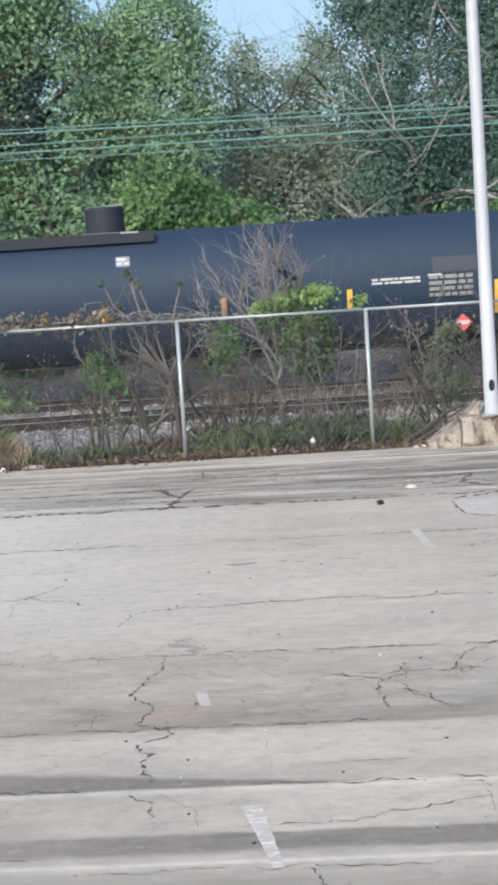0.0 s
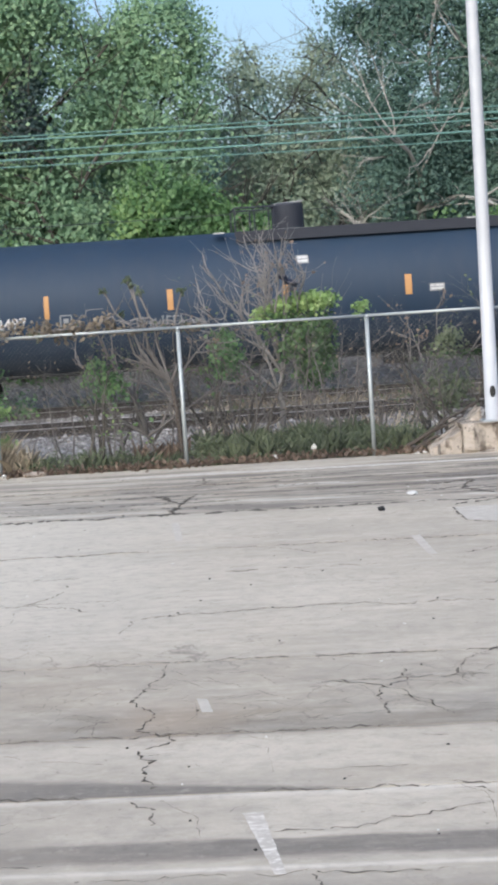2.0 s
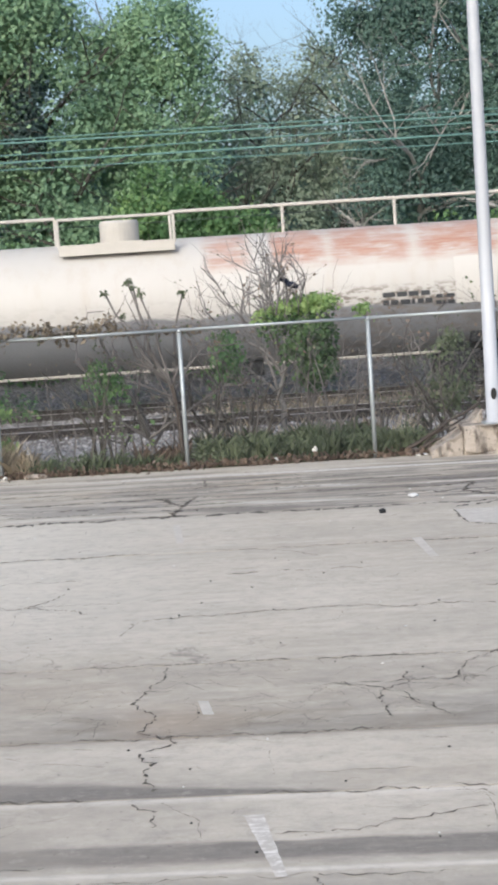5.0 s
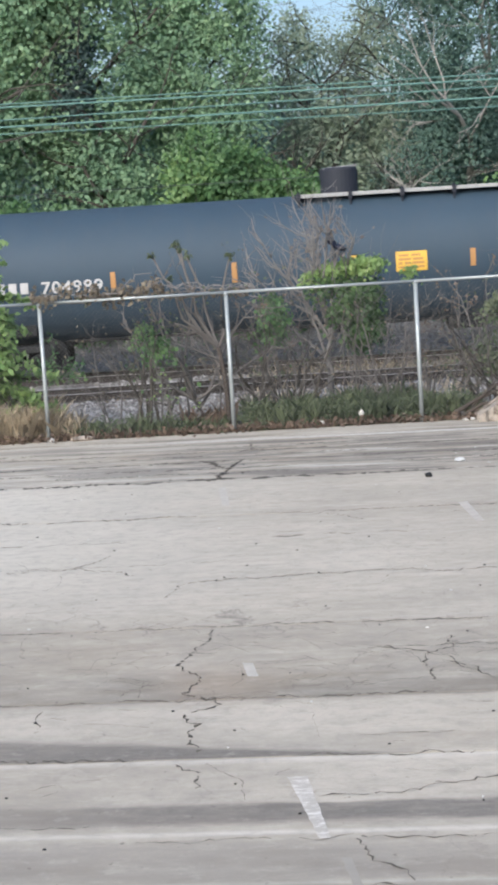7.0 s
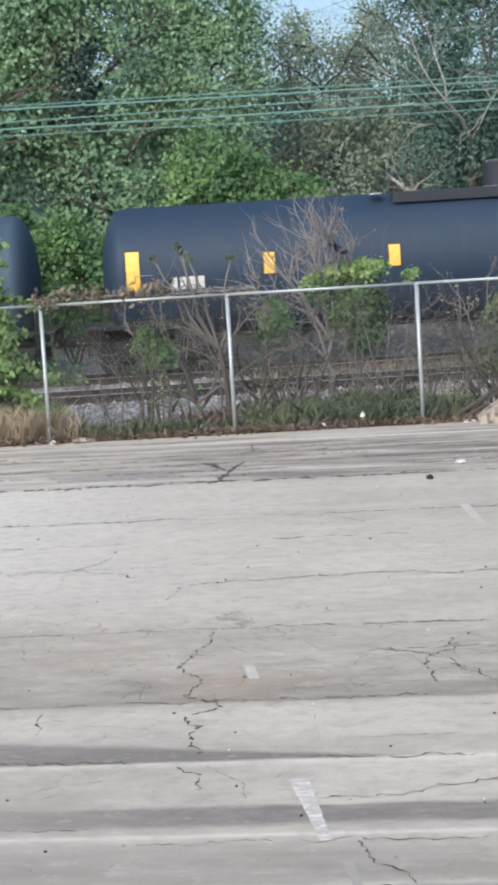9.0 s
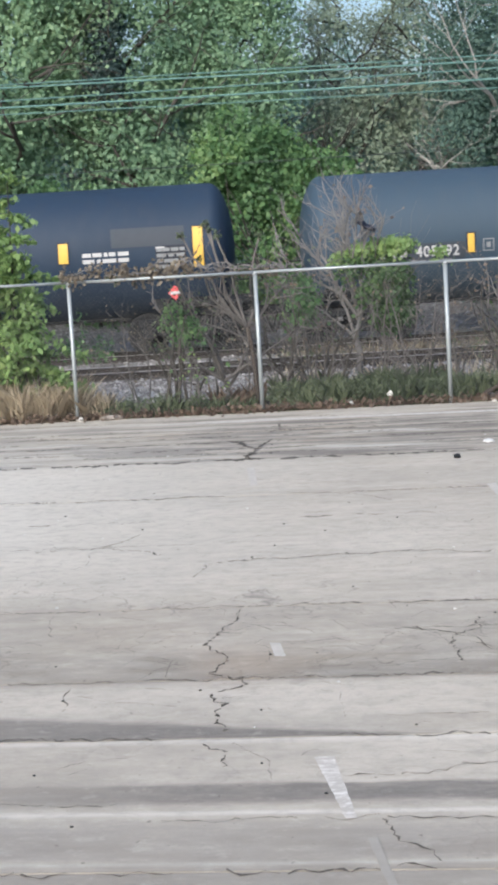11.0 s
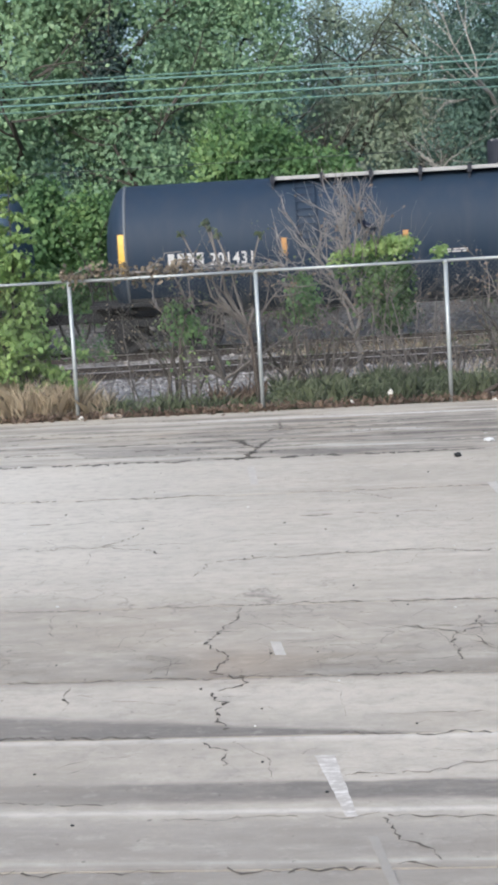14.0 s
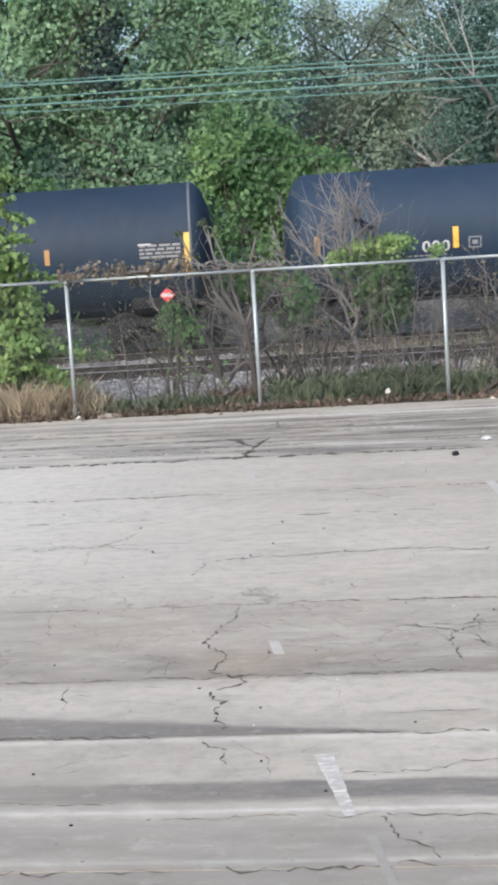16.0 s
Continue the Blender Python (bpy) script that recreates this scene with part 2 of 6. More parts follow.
def white_tank():
    """Cream-white tank paint with rust blooms in broad patches high on the shell, grime streaks, and a lower half
    greyed by grime and painted-in shade.
    """
    n = Nodes("white_tank_paint", 0.55)
    c = n.coord
    sep = n.add("ShaderNodeSeparateXYZ")
    n.link(c, sep.inputs[0])
    u = n.math("DIVIDE", sep.outputs["X"], 20.0)
    spots = [(0.0, 0), (0.6, 0), (0.75, .9), (2.0, .9), (2.2, 0), (4.1, 0), (4.3, .6), (6.0, .6), (6.2, 0), (11.5, 0), (11.75, .75),
             (12.5, .75), (12.75, 0), (13.05, 0), (13.2, 1), (14.2, 1), (14.4, .25), (14.6, .9), (16.1, .9), (16.35, .1), (16.6, 1), (18.1, 1), (18.4, .35), (19.4, .15)]
    patch = n.ramp(u, [(a / 20.0, float(b)) for a, b in spots])
    high = n.ramp(n.math("DIVIDE", n.math("ADD", sep.outputs["Z"], 2.5), 5.0), [(0.62, 0.0), (0.68, 1.0), (0.78, 0.85), (0.81, 0.3)])
    mott = n.noise(n.scaled(c, (1.0, 1.0, 4.0)), 1.6, 8, 0.65)
    rust = n.math("MULTIPLY", n.math("MULTIPLY", patch, high), n.ramp(mott, [(0.36, 0.12), (0.60, 0.95)]))
    st = n.noise(n.scaled(c, (2.2, 2.2, 0.2)), 1.5, 7, 0.65)
    col = n.mix(n.noise(c, 0.7, 4), (0.385, 0.372, 0.35), (0.455, 0.443, 0.422))
    col = n.mix(n.math("MULTIPLY", n.ramp(st, [(0.5, 0.0), (0.8, 1.0)]), 0.35), col, (0.34, 0.27, 0.20))
    col = n.mix(rust, col, n.mix(mott, (0.22, 0.10, 0.066), (0.41, 0.25, 0.19)))
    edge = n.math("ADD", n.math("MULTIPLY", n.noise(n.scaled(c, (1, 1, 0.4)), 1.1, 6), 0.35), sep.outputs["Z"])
    # grey lower half: grime, with the shell's underside shade painted into it
    grime_and_shade = n.ramp(n.math("DIVIDE", n.math("ADD", edge, 1.5), 3.0), [(0.455, 0.88), (0.475, 0.0)])
    col = n.mix(grime_and_shade, col, n.mix(st, (0.098, 0.106, 0.122), (0.16, 0.17, 0.188)))
    flake = n.ramp(n.noise(n.scaled(c, (1.0, 1.0, 2.4)), 2.6, 8, 0.72), [(0.49, 0.0), (0.56, 1.0)])
    worn = n.ramp(u, [(13.6 / 20, 0.15), (14.4 / 20, 1.0), (17.6 / 20, 1.0), (18.3 / 20, 0.3)])
    belt = n.ramp(n.math("DIVIDE", n.math("ADD", sep.outputs["Z"], 1.0), 1.5), [(0.40, 0.6), (0.55, 1.0), (0.70, 0.85), (0.80, 0.0)])
    col = n.mix(n.math("MULTIPLY", n.math("MULTIPLY", flake, worn), n.math("MULTIPLY", belt, 0.9)), col, n.mix(mott, (0.07, 0.055, 0.045), (0.19, 0.16, 0.13)))
    lines = n.ramp(n.noise(n.scaled(c, (0.5, 0.5, 9.0)), 2.2, 7, 0.7), [(0.46, 0.0), (0.58, 1.0)])
    col = n.mix(n.math("MULTIPLY", n.math("MULTIPLY", patch, high), n.math("MULTIPLY", lines, 0.55)), col, (0.27, 0.105, 0.06))
    n.bump(mott, 0.15, 0.01)
    return n.colour(col)


M_LOT = concrete_lot()
M_SOIL = soil()
M_BALLAST = gravel("ballast_bed", (0.17, 0.165, 0.16), (0.31, 0.30, 0.29), (0.50, 0.49, 0.48))
M_STONE = island_tones("ballast_stone", (0.15, 0.145, 0.145), (0.28, 0.272, 0.27), (0.43, 0.42, 0.415))
M_CRACK = plain("crack_dirt", (0.04, 0.034, 0.028), (0.135, 0.118, 0.098), 0.95, 0, 3)


def worn_line():
    """White paint worn through to the concrete in flecks and cross cracks."""
    n = Nodes("worn_white_line", 0.85)
    p = n.world()
    wear = n.ramp(n.noise(n.scaled(p, (1, 2.2, 1)), 9, 8, 0.7), [(0.47, 0.0), (0.62, 1.0)])
    return n.colour(n.mix(wear, (0.42, 0.392, 0.35), (0.66, 0.64, 0.60)))


M_STRIPE = worn_line()

M_GALV = plain("galvanised_steel", (0.25, 0.28, 0.295), (0.40, 0.43, 0.445), 0.5, 0.5, 8)
M_WIRE = plain("chain_link_wire", (0.10, 0.105, 0.105), (0.17, 0.175, 0.18), 0.6, 0.4, 8)
M_POLE = plain("white_pole_paint", (0.32, 0.34, 0.38), (0.42, 0.435, 0.465), 0.5, 0, 3, 0.1)
M_HOLE = plain("dark_opening", (0.01, 0.01, 0.01), (0.02, 0.02, 0.02), 0.9)


def crumbling_concrete():
    """Broken concrete: pale faces, brown dirt in blotches and dark pits."""
    n = Nodes("broken_concrete", 0.95)
    p = n.world()
    col = n.mix(n.noise(p, 5, 6, 0.65), (0.25, 0.215, 0.18), (0.43, 0.39, 0.345))
    col = n.mix(n.ramp(n.noise(n.scaled(p, (1, 1, 0.45)), 4.2, 5, 0.6), [(0.50, 0.0), (0.60, 0.9)]), col, (0.105, 0.085, 0.07))
    col = n.mix(n.ramp(n.noise(p, 16, 4, 0.7), [(0.60, 0.0), (0.68, 0.8)]), col, (0.05, 0.042, 0.036))
    n.bump(n.noise(p, 9, 7, 0.7), 0.9, 0.05)
    return n.colour(col)


M_BLOCK = crumbling_concrete()
M_RAIL = plain("rusty_rail_side", (0.022, 0.019, 0.018), (0.046, 0.038, 0.035), 0.85, 0.2, 7)
M_RAILTOP = plain("worn_rail_head", (0.36, 0.35, 0.34), (0.52, 0.51, 0.50), 0.35, 0.7, 12)
M_TIE = plain("weathered_tie", (0.045, 0.035, 0.028), (0.11, 0.085, 0.07), 0.95, 0, 5, 0.6)
M_BLACK = tank_paint("black_tank_paint", (0.012, 0.026, 0.051), (0.019, 0.036, 0.065), 0.60, 0.05)
M_BLACK_DUSTY = tank_paint("dusty_black_tank_paint", (0.010, 0.022, 0.043), (0.016, 0.031, 0.056), 0.62, 0.07)
M_BLUEGREY = tank_paint("faded_black_tank_paint", (0.029, 0.051, 0.077), (0.041, 0.067, 0.098), 0.60, 0.06)
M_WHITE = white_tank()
M_GEAR = plain("dark_running_gear", (0.005, 0.006, 0.008), (0.014, 0.015, 0.017), 0.9, 0, 5, 0.4)
M_WHEEL = plain("wheel_steel", (0.005, 0.006, 0.008), (0.013, 0.014, 0.016), 0.8, 0.1, 6)
M_HOUSING = plain("housing_black", (0.008, 0.011, 0.02), (0.016, 0.02, 0.032), 0.75, 0, 4)
M_GRATE = plain("walkway_grey", (0.24, 0.25, 0.26), (0.37, 0.38, 0.385), 0.6, 0.2, 6)
M_CREAM = plain("cream_paint", (0.37, 0.35, 0.315), (0.49, 0.47, 0.435), 0.6, 0, 3)
M_CREAM_PALE = plain("repainted_cream", (0.42, 0.405, 0.38), (0.48, 0.465, 0.44), 0.6, 0, 3)
M_YELLOW = plain("reflective_yellow", (0.55, 0.34, 0.05), (0.68, 0.45, 0.08), 0.5, 0, 14, 0.05)
M_FADED = plain("sun_bleached_yellow", (0.40, 0.33, 0.16), (0.50, 0.42, 0.24), 0.6, 0, 14, 0.05)
M_ORANGE = plain("faded_reflective_orange", (0.32, 0.165, 0.06), (0.42, 0.235, 0.09), 0.6, 0, 14, 0.05)
M_LETTER = plain("white_stencil_paint", (0.36, 0.365, 0.38), (0.52, 0.525, 0.53), 0.7, 0, 10, 0.05)
M_FAINT = plain("faint_grey_stencil", (0.16, 0.17, 0.18), (0.27, 0.28, 0.29), 0.7, 0, 9, 0.05)
M_PATCH = plain("repainted_patch", (0.028, 0.036, 0.05), (0.04, 0.05, 0.066), 0.7, 0, 5, 0.05)
M_RING = plain("weathered_ring", (0.07, 0.08, 0.095), (0.13, 0.145, 0.16), 0.6, 0, 5, 0.1)
M_INK = plain("black_letter_paint", (0.02, 0.025, 0.03), (0.05, 0.05, 0.055), 0.6)
M_TEAL = plain("teal_letter_paint", (0.03, 0.25, 0.24), (0.05, 0.33, 0.31), 0.6)
M_RED = plain("placard_red", (0.60, 0.06, 0.07), (0.70, 0.12, 0.12), 0.5)
M_RUST = plain("rust_brown", (0.24, 0.10, 0.05), (0.38, 0.18, 0.09), 0.9, 0, 5)
M_BARK = plain("grey_brown_bark", (0.038, 0.034, 0.03), (0.085, 0.078, 0.068), 0.95, 0, 5, 0.7)
# darkened copy of the twig bark; shade among the low brush is in its colour
M_BRUSH_SHADED = plain("shaded_brush_bark", (0.07, 0.064, 0.062), (0.18, 0.168, 0.162), 0.95, 0, 7, 0.5)
M_TWIG = plain("bare_twig_bark", (0.105, 0.1, 0.1), (0.25, 0.24, 0.238), 0.95, 0, 7, 0.5)
M_DEADWOOD = plain("dark_dead_wood", (0.025, 0.02, 0.017), (0.075, 0.062, 0.054), 0.95, 0, 6, 0.6)
M_PALE = plain("pale_limb_bark", (0.22, 0.215, 0.20), (0.36, 0.355, 0.34), 0.95, 0, 5, 0.5)
M_CABLE = plain("weathered_cable", (0.075, 0.16, 0.15), (0.125, 0.24, 0.22), 0.6, 0, 3)
M_CABLE_DARK = plain("dark_cable", (0.02, 0.03, 0.03), (0.04, 0.05, 0.05), 0.6, 0, 3)
M_BAG = plain("navy_plastic_film", (0.006, 0.008, 0.02), (0.014, 0.018, 0.04), 0.35, 0, 5)
M_LITTER = plain("white_litter", (0.52, 0.52, 0.50), (0.66, 0.66, 0.64), 0.6, 0, 9)
L_TREE = leafy("spring_tree_leaves", (0.105, 0.192, 0.132), (0.225, 0.355, 0.215), (0.340, 0.465, 0.262))
L_TREE_DARK = leafy("grey_green_leaves", (0.048, 0.088, 0.076), (0.096, 0.166, 0.136), (0.185, 0.280, 0.200))
L_OLIVE = leafy("olive_bud_leaves", (0.140, 0.195, 0.160), (0.255, 0.325, 0.245), (0.400, 0.460, 0.340))
# far leaves are paler and bluer: distance haze put into the colour
L_BACK_HAZE = leafy("hazed_far_wood_leaves", (0.108, 0.192, 0.172), (0.170, 0.290, 0.250), (0.245, 0.370, 0.300))
L_VINE = leafy("bright_vine_leaves", (0.030, 0.078, 0.036), (0.108, 0.206, 0.080), (0.270, 0.395, 0.145))
# near-black leaves that imitate shadow in a gap of the foliage
L_SHADE_GAP = leafy("shade_gap_leaves", (0.028, 0.048, 0.052), (0.058, 0.096, 0.092), (0.110, 0.165, 0.128))
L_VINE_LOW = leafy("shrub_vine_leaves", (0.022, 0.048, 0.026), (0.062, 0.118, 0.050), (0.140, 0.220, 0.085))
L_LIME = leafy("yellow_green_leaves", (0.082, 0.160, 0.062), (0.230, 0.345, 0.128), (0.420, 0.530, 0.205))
L_WEED = leafy("weed_leaves", (0.052, 0.070, 0.046), (0.120, 0.150, 0.088), (0.220, 0.255, 0.150))
L_DRY = leafy("dry_grass_blades", (0.300, 0.250, 0.180), (0.520, 0.445, 0.335), (0.660, 0.590, 0.460))
L_TAN = leafy("tan_dry_leaves", (0.100, 0.085, 0.065), (0.220, 0.185, 0.140), (0.380, 0.335, 0.255))
L_DEAD = leafy("dead_brown_leaves", (0.080, 0.062, 0.050), (0.170, 0.128, 0.100), (0.310, 0.230, 0.175))


# ---------------------------------------------------------------- mesh helpers
def part(name, bm, material, parent=None, label="", smooth=False, at=None):
    me = bpy.data.meshes.new(name)
    bm.to_mesh(me)
    bm.free()
    return meshed(name, me, material, parent, label, smooth, at)


def meshed(name, me, material, parent=None, label="", smooth=False, at=None):
    mats = material if isinstance(material, (list, tuple)) else [material]
    for m in mats:
        if me.materials.find(m.name) < 0:
            me.materials.append(m)
    if smooth:
        me.shade_smooth()
    ob = new(name, me)
    if parent is not None:
        ob.parent = parent
    if at is not None:
        ob.matrix_basis = at
    if label:
        tagged(ob, label)
    return ob


def box(bm, x0, x1, y0, y1, z0, z1, bevel=0.0, m=None):
    r = bmesh.ops.create_cube(bm, size=1.0)
    vs = r["verts"]
    bmesh.ops.scale(bm, vec=(x1 - x0, y1 - y0, z1 - z0), verts=vs)
    bmesh.ops.translate(bm, vec=((x0 + x1) / 2, (y0 + y1) / 2, (z0 + z1) / 2), verts=vs)
    if bevel:
        es = list({e for v in vs for e in v.link_edges})
        b = bmesh.ops.bevel(bm, geom=es, offset=bevel, segments=1, affect="EDGES")
        vs = list({v for f in b["faces"] for v in f.verts} | {v for v in vs if v.is_valid})
    if m is not None:
        bmesh.ops.transform(bm, matrix=m, verts=vs)
    return vs


def rod(bm, a, b, r0, r1=None, n=8):
    a, b = Vector(a), Vector(b)
    r1 = r0 if r1 is None else r1
    d = b - a
    m = Matrix.Translation((a + b) / 2) @ d.to_track_quat("Z", "Y").to_matrix().to_4x4()
    bmesh.ops.create_cone(bm, cap_ends=True, segments=n, radius1=r0, radius2=r1, depth=d.length, matrix=m)


def boxed(name, dims, material, parent, label="", bevel=0.0):
    bm = bmesh.new()
    box(bm, *dims, bevel)
    return part(name, bm, material, parent, label)


def lathe_x(profile, n=48):
    """A surface of revolution about x from (x, r) pairs."""
    bm = bmesh.new()
    rings = []
    for x, r in profile:
        if r < 1e-6:
            rings.append([bm.verts.new((x, 0, 0))])
        else:
            rings.append([bm.verts.new((x, r * math.sin(2 * math.pi * k / n), r * math.cos(2 * math.pi * k / n))) for k in range(n)])
    for a, b in zip(rings, rings[1:]):
        for k in range(n):
            j = (k + 1) % n
            if len(a) == 1:
                bm.faces.new((a[0], b[k], b[j]))
            elif len(b) == 1:
                bm.faces.new((a[k], b[0], a[j]))
            else:
                bm.faces.new((a[k], b[k], b[j], a[j]))
    bmesh.ops.recalc_face_normals(bm, faces=bm.faces)
    return bm


def mesh_of(name, verts, faces_n, count):
    """A mesh of `count` faces with faces_n corners each, their corners in order in verts."""
    me = bpy.data.meshes.new(name)
    v = np.asarray(verts, dtype=np.float32).reshape(-1, 3)
    me.vertices.add(len(v))
    me.vertices.foreach_set("co", v.ravel())
    me.loops.add(len(v))
    me.loops.foreach_set("vertex_index", np.arange(len(v), dtype=np.int32))
    me.polygons.add(count)
    me.polygons.foreach_set("loop_start", np.arange(0, len(v), faces_n, dtype=np.int32))
    me.polygons.foreach_set("loop_total", np.full(count, faces_n, dtype=np.int32))
    me.update(calc_edges=True)
    return me


def leaf_quads(rng, centres, size, aspect=0.55, droop=0.3):
    """One rhombic leaf at each centre; a centre may carry the way its leaf faces."""
    n = len(centres)
    d = rng.normal(size=(n, 3))
    d[:, 2] -= droop
    d /= np.linalg.norm(d, axis=1)[:, None]
    if centres.shape[1] == 6:
        s = np.cross(centres[:, 3:] + rng.normal(size=(n, 3)) * 0.22, d)
        centres = centres[:, :3]
    else:
        s = rng.normal(size=(n, 3))
        s -= d * (s * d).sum(1)[:, None]
    s /= np.linalg.norm(s, axis=1)[:, None] + 1e-9
    ln = (size * rng.uniform(0.6, 1.35, n))[:, None]
    tip, side = d * ln, s * ln * aspect * 0.5
    nrm = np.cross(d, s) * ln * 0.1
    q = np.stack([centres - tip * 0.5, centres + side + nrm, centres + tip * 0.5, centres - side + nrm], 1)
    return q.reshape(-1, 3), n


def clumps(rng, shells, count, per, spread, gaps=0.0, gap_scale=1.0, flat=0.8):
    """Leaf centres and facings in tufts inside ellipsoids (x, y, z, rx, ry, rz, weight), thinned by noise.
    A tuft is a domed pad: its leaves face up and outwards, as they grow towards the light."""
    ws = np.array([s[6] for s in shells], float)
    pick = rng.choice(len(shells), size=count, p=ws / ws.sum())
    sh = np.array([s[:6] for s in shells], float)[pick]
    d = rng.normal(size=(count, 3))
    d /= np.linalg.norm(d, axis=1)[:, None]
    r = rng.uniform(0.35, 1.0, count) ** 0.5
    c = sh[:, :3] + d * r[:, None] * sh[:, 3:]
    if gaps:
        keep = np.array([noise.noise(Vector(p) * gap_scale) > gaps - 0.55 for p in c])
        c, d = c[keep], d[keep]
    k = rng.poisson(per, len(c)) + 1
    off = rng.normal(size=(int(k.sum()), 3))
    big = np.repeat(rng.uniform(0.55, 1.35, len(c)), k)[:, None]
    face = off * 0.38 + np.repeat(d, k, axis=0) * 0.38 + np.array([0.15, -0.55, 0.6])
    face /= np.linalg.norm(face, axis=1)[:, None] + 1e-9
    fall = np.zeros_like(off)
    fall[:, 2] = -0.35 * (off[:, :2] ** 2).sum(1)
    at = np.repeat(c, k, axis=0) + (off * np.array([1.0, 1.0, flat]) + fall) * spread * big
    return np.concatenate([at, face], 1)


def crown(name, rng, centres, size, material, parent, label="", kind="", aspect=0.55, droop=0.3):
    q, n = leaf_quads(rng, np.asarray(centres), size, aspect, droop)
    ob = meshed(name, mesh_of(name, q, 4, n), material, parent, label)
    if kind:
        tagged(ob, kind=kind)
    return ob


def tubes(name, segs, material, parent, label="", n=5):
    """Tapered tubes: segs of (a, b, ra, rb) joined in one mesh."""
    a = np.array([s[0] for s in segs], float)
    b = np.array([s[1] for s in segs], float)
    ra = np.array([s[2] for s in segs], float)
    rb = np.array([s[3] for s in segs], float)
    d = b - a
    ln = np.linalg.norm(d, axis=1)[:, None] + 1e-9
    d = d / ln
    up = np.where(np.abs(d[:, 2:3]) > 0.9, np.array([[1.0, 0, 0]]), np.array([[0, 0, 1.0]]))
    u = np.cross(d, up)
    u /= np.linalg.norm(u, axis=1)[:, None]
    v = np.cross(d, u)
    quads = []
    for k in range(n):
        t0, t1 = 2 * math.pi * k / n, 2 * math.pi * (k + 1) / n
        e0 = u * math.cos(t0) + v * math.sin(t0)
        e1 = u * math.cos(t1) + v * math.sin(t1)
        over = d * ra[:, None] * 0.3
        quads.append(np.stack([a + e0 * ra[:, None] - over, a + e1 * ra[:, None] - over, b + e1 * rb[:, None] + over, b + e0 * rb[:, None] + over], 1))
    q = np.concatenate(quads, 0)
    return meshed(name, mesh_of(name, q.reshape(-1, 3), 4, len(q)), material, parent, label)


def branches(rng, base, heading, length, radius, depth, spread=0.6, kids=3, steps=4, up=0.12, out=None):
    """Crooked limbs that fork: returns segments."""
    out = [] if out is None else out
    p, d = np.array(base, float), np.array(heading, float)
    d /= np.linalg.norm(d)
    for i in range(steps):
        d = d + rng.normal(size=3) * 0.16
        d[2] += up * 0.5
        d /= np.linalg.norm(d)
        q = p + d * length / steps
        r0, r1 = radius * (1 - 0.5 * i / steps), radius * (1 - 0.5 * (i + 1) / steps)
        out.append((p, q, r0, r1))
        p = q
        if depth > 0 and i >= 1:
            for _ in range(max(1, int(round(rng.normal(kids / (steps - 1), 0.4))))):
                side = d + rng.normal(size=3) * spread
                branches(rng, p, side, length * rng.uniform(0.45, 0.7), r1 * 0.6, depth - 1, spread, kids, steps, up, out)
    return out


def polytube(name, pts, r0, r1, material, parent, label="", n=6):
    """One connected tapering tube along points."""
    bm = bmesh.new()
    rings = []
    for k, p in enumerate(pts):
        d = Vector(pts[min(k + 1, len(pts) - 1)]) - Vector(pts[max(k - 1, 0)])
        q = d.to_track_quat("Z", "Y")
        r = r0 + (r1 - r0) * k / (len(pts) - 1)
        rings.append([bm.verts.new(Vector(p) + q @ Vector((r * math.cos(6.2832 * j / n), r * math.sin(6.2832 * j / n), 0))) for j in range(n)])
    for a, b in zip(rings, rings[1:]):
        for j in range(n):
            bm.faces.new((a[j], a[(j + 1) % n], b[(j + 1) % n], b[j]))
    bm.faces.new(rings[0][::-1]), bm.faces.new(rings[-1])
    return part(name, bm, material, parent, label, True)


def thing(name, label, category, group="", kind="", at=None):
    ob = tagged(new(name), label, category, group, kind)
    ob.empty_display_size = 0.3
    if at is not None:
        ob.matrix_basis = at
    return ob


# ---------------------------------------------------------------- ground and track bed
def ground_sheet():
    xs = [-600, -60, -20, -12, *np.arange(-10, 14.1, 1.0), 20, 60, 600]
    ys = [-400, -20, 0, 20, 26, *np.arange(27.0, 48.1, 0.75), 60, 120, 900]
    bm = bmesh.new()
    grid = []
    for y in ys:
        row = []
        for x in xs:
            z = -0.17
            if 27.0 < y < 48.5 and abs(x) < 60:
                z = -0.09 + 0.05 * noise.noise(Vector((x * 0.7, y * 0.7, 3.0)))
            row.append(bm.verts.new((x, y, z)))
        grid.append(row)
    for r0, r1 in zip(grid, grid[1:]):
        for k in range(len(xs) - 1):
            bm.faces.new((r0[k], r0[k + 1], r1[k + 1], r1[k]))
    ob = part("ground", bm, M_SOIL, smooth=True)
    return tagged(ob, "bare brown soil with patchy low growth beside the tracks", "ground", kind="structure")


ground_sheet()


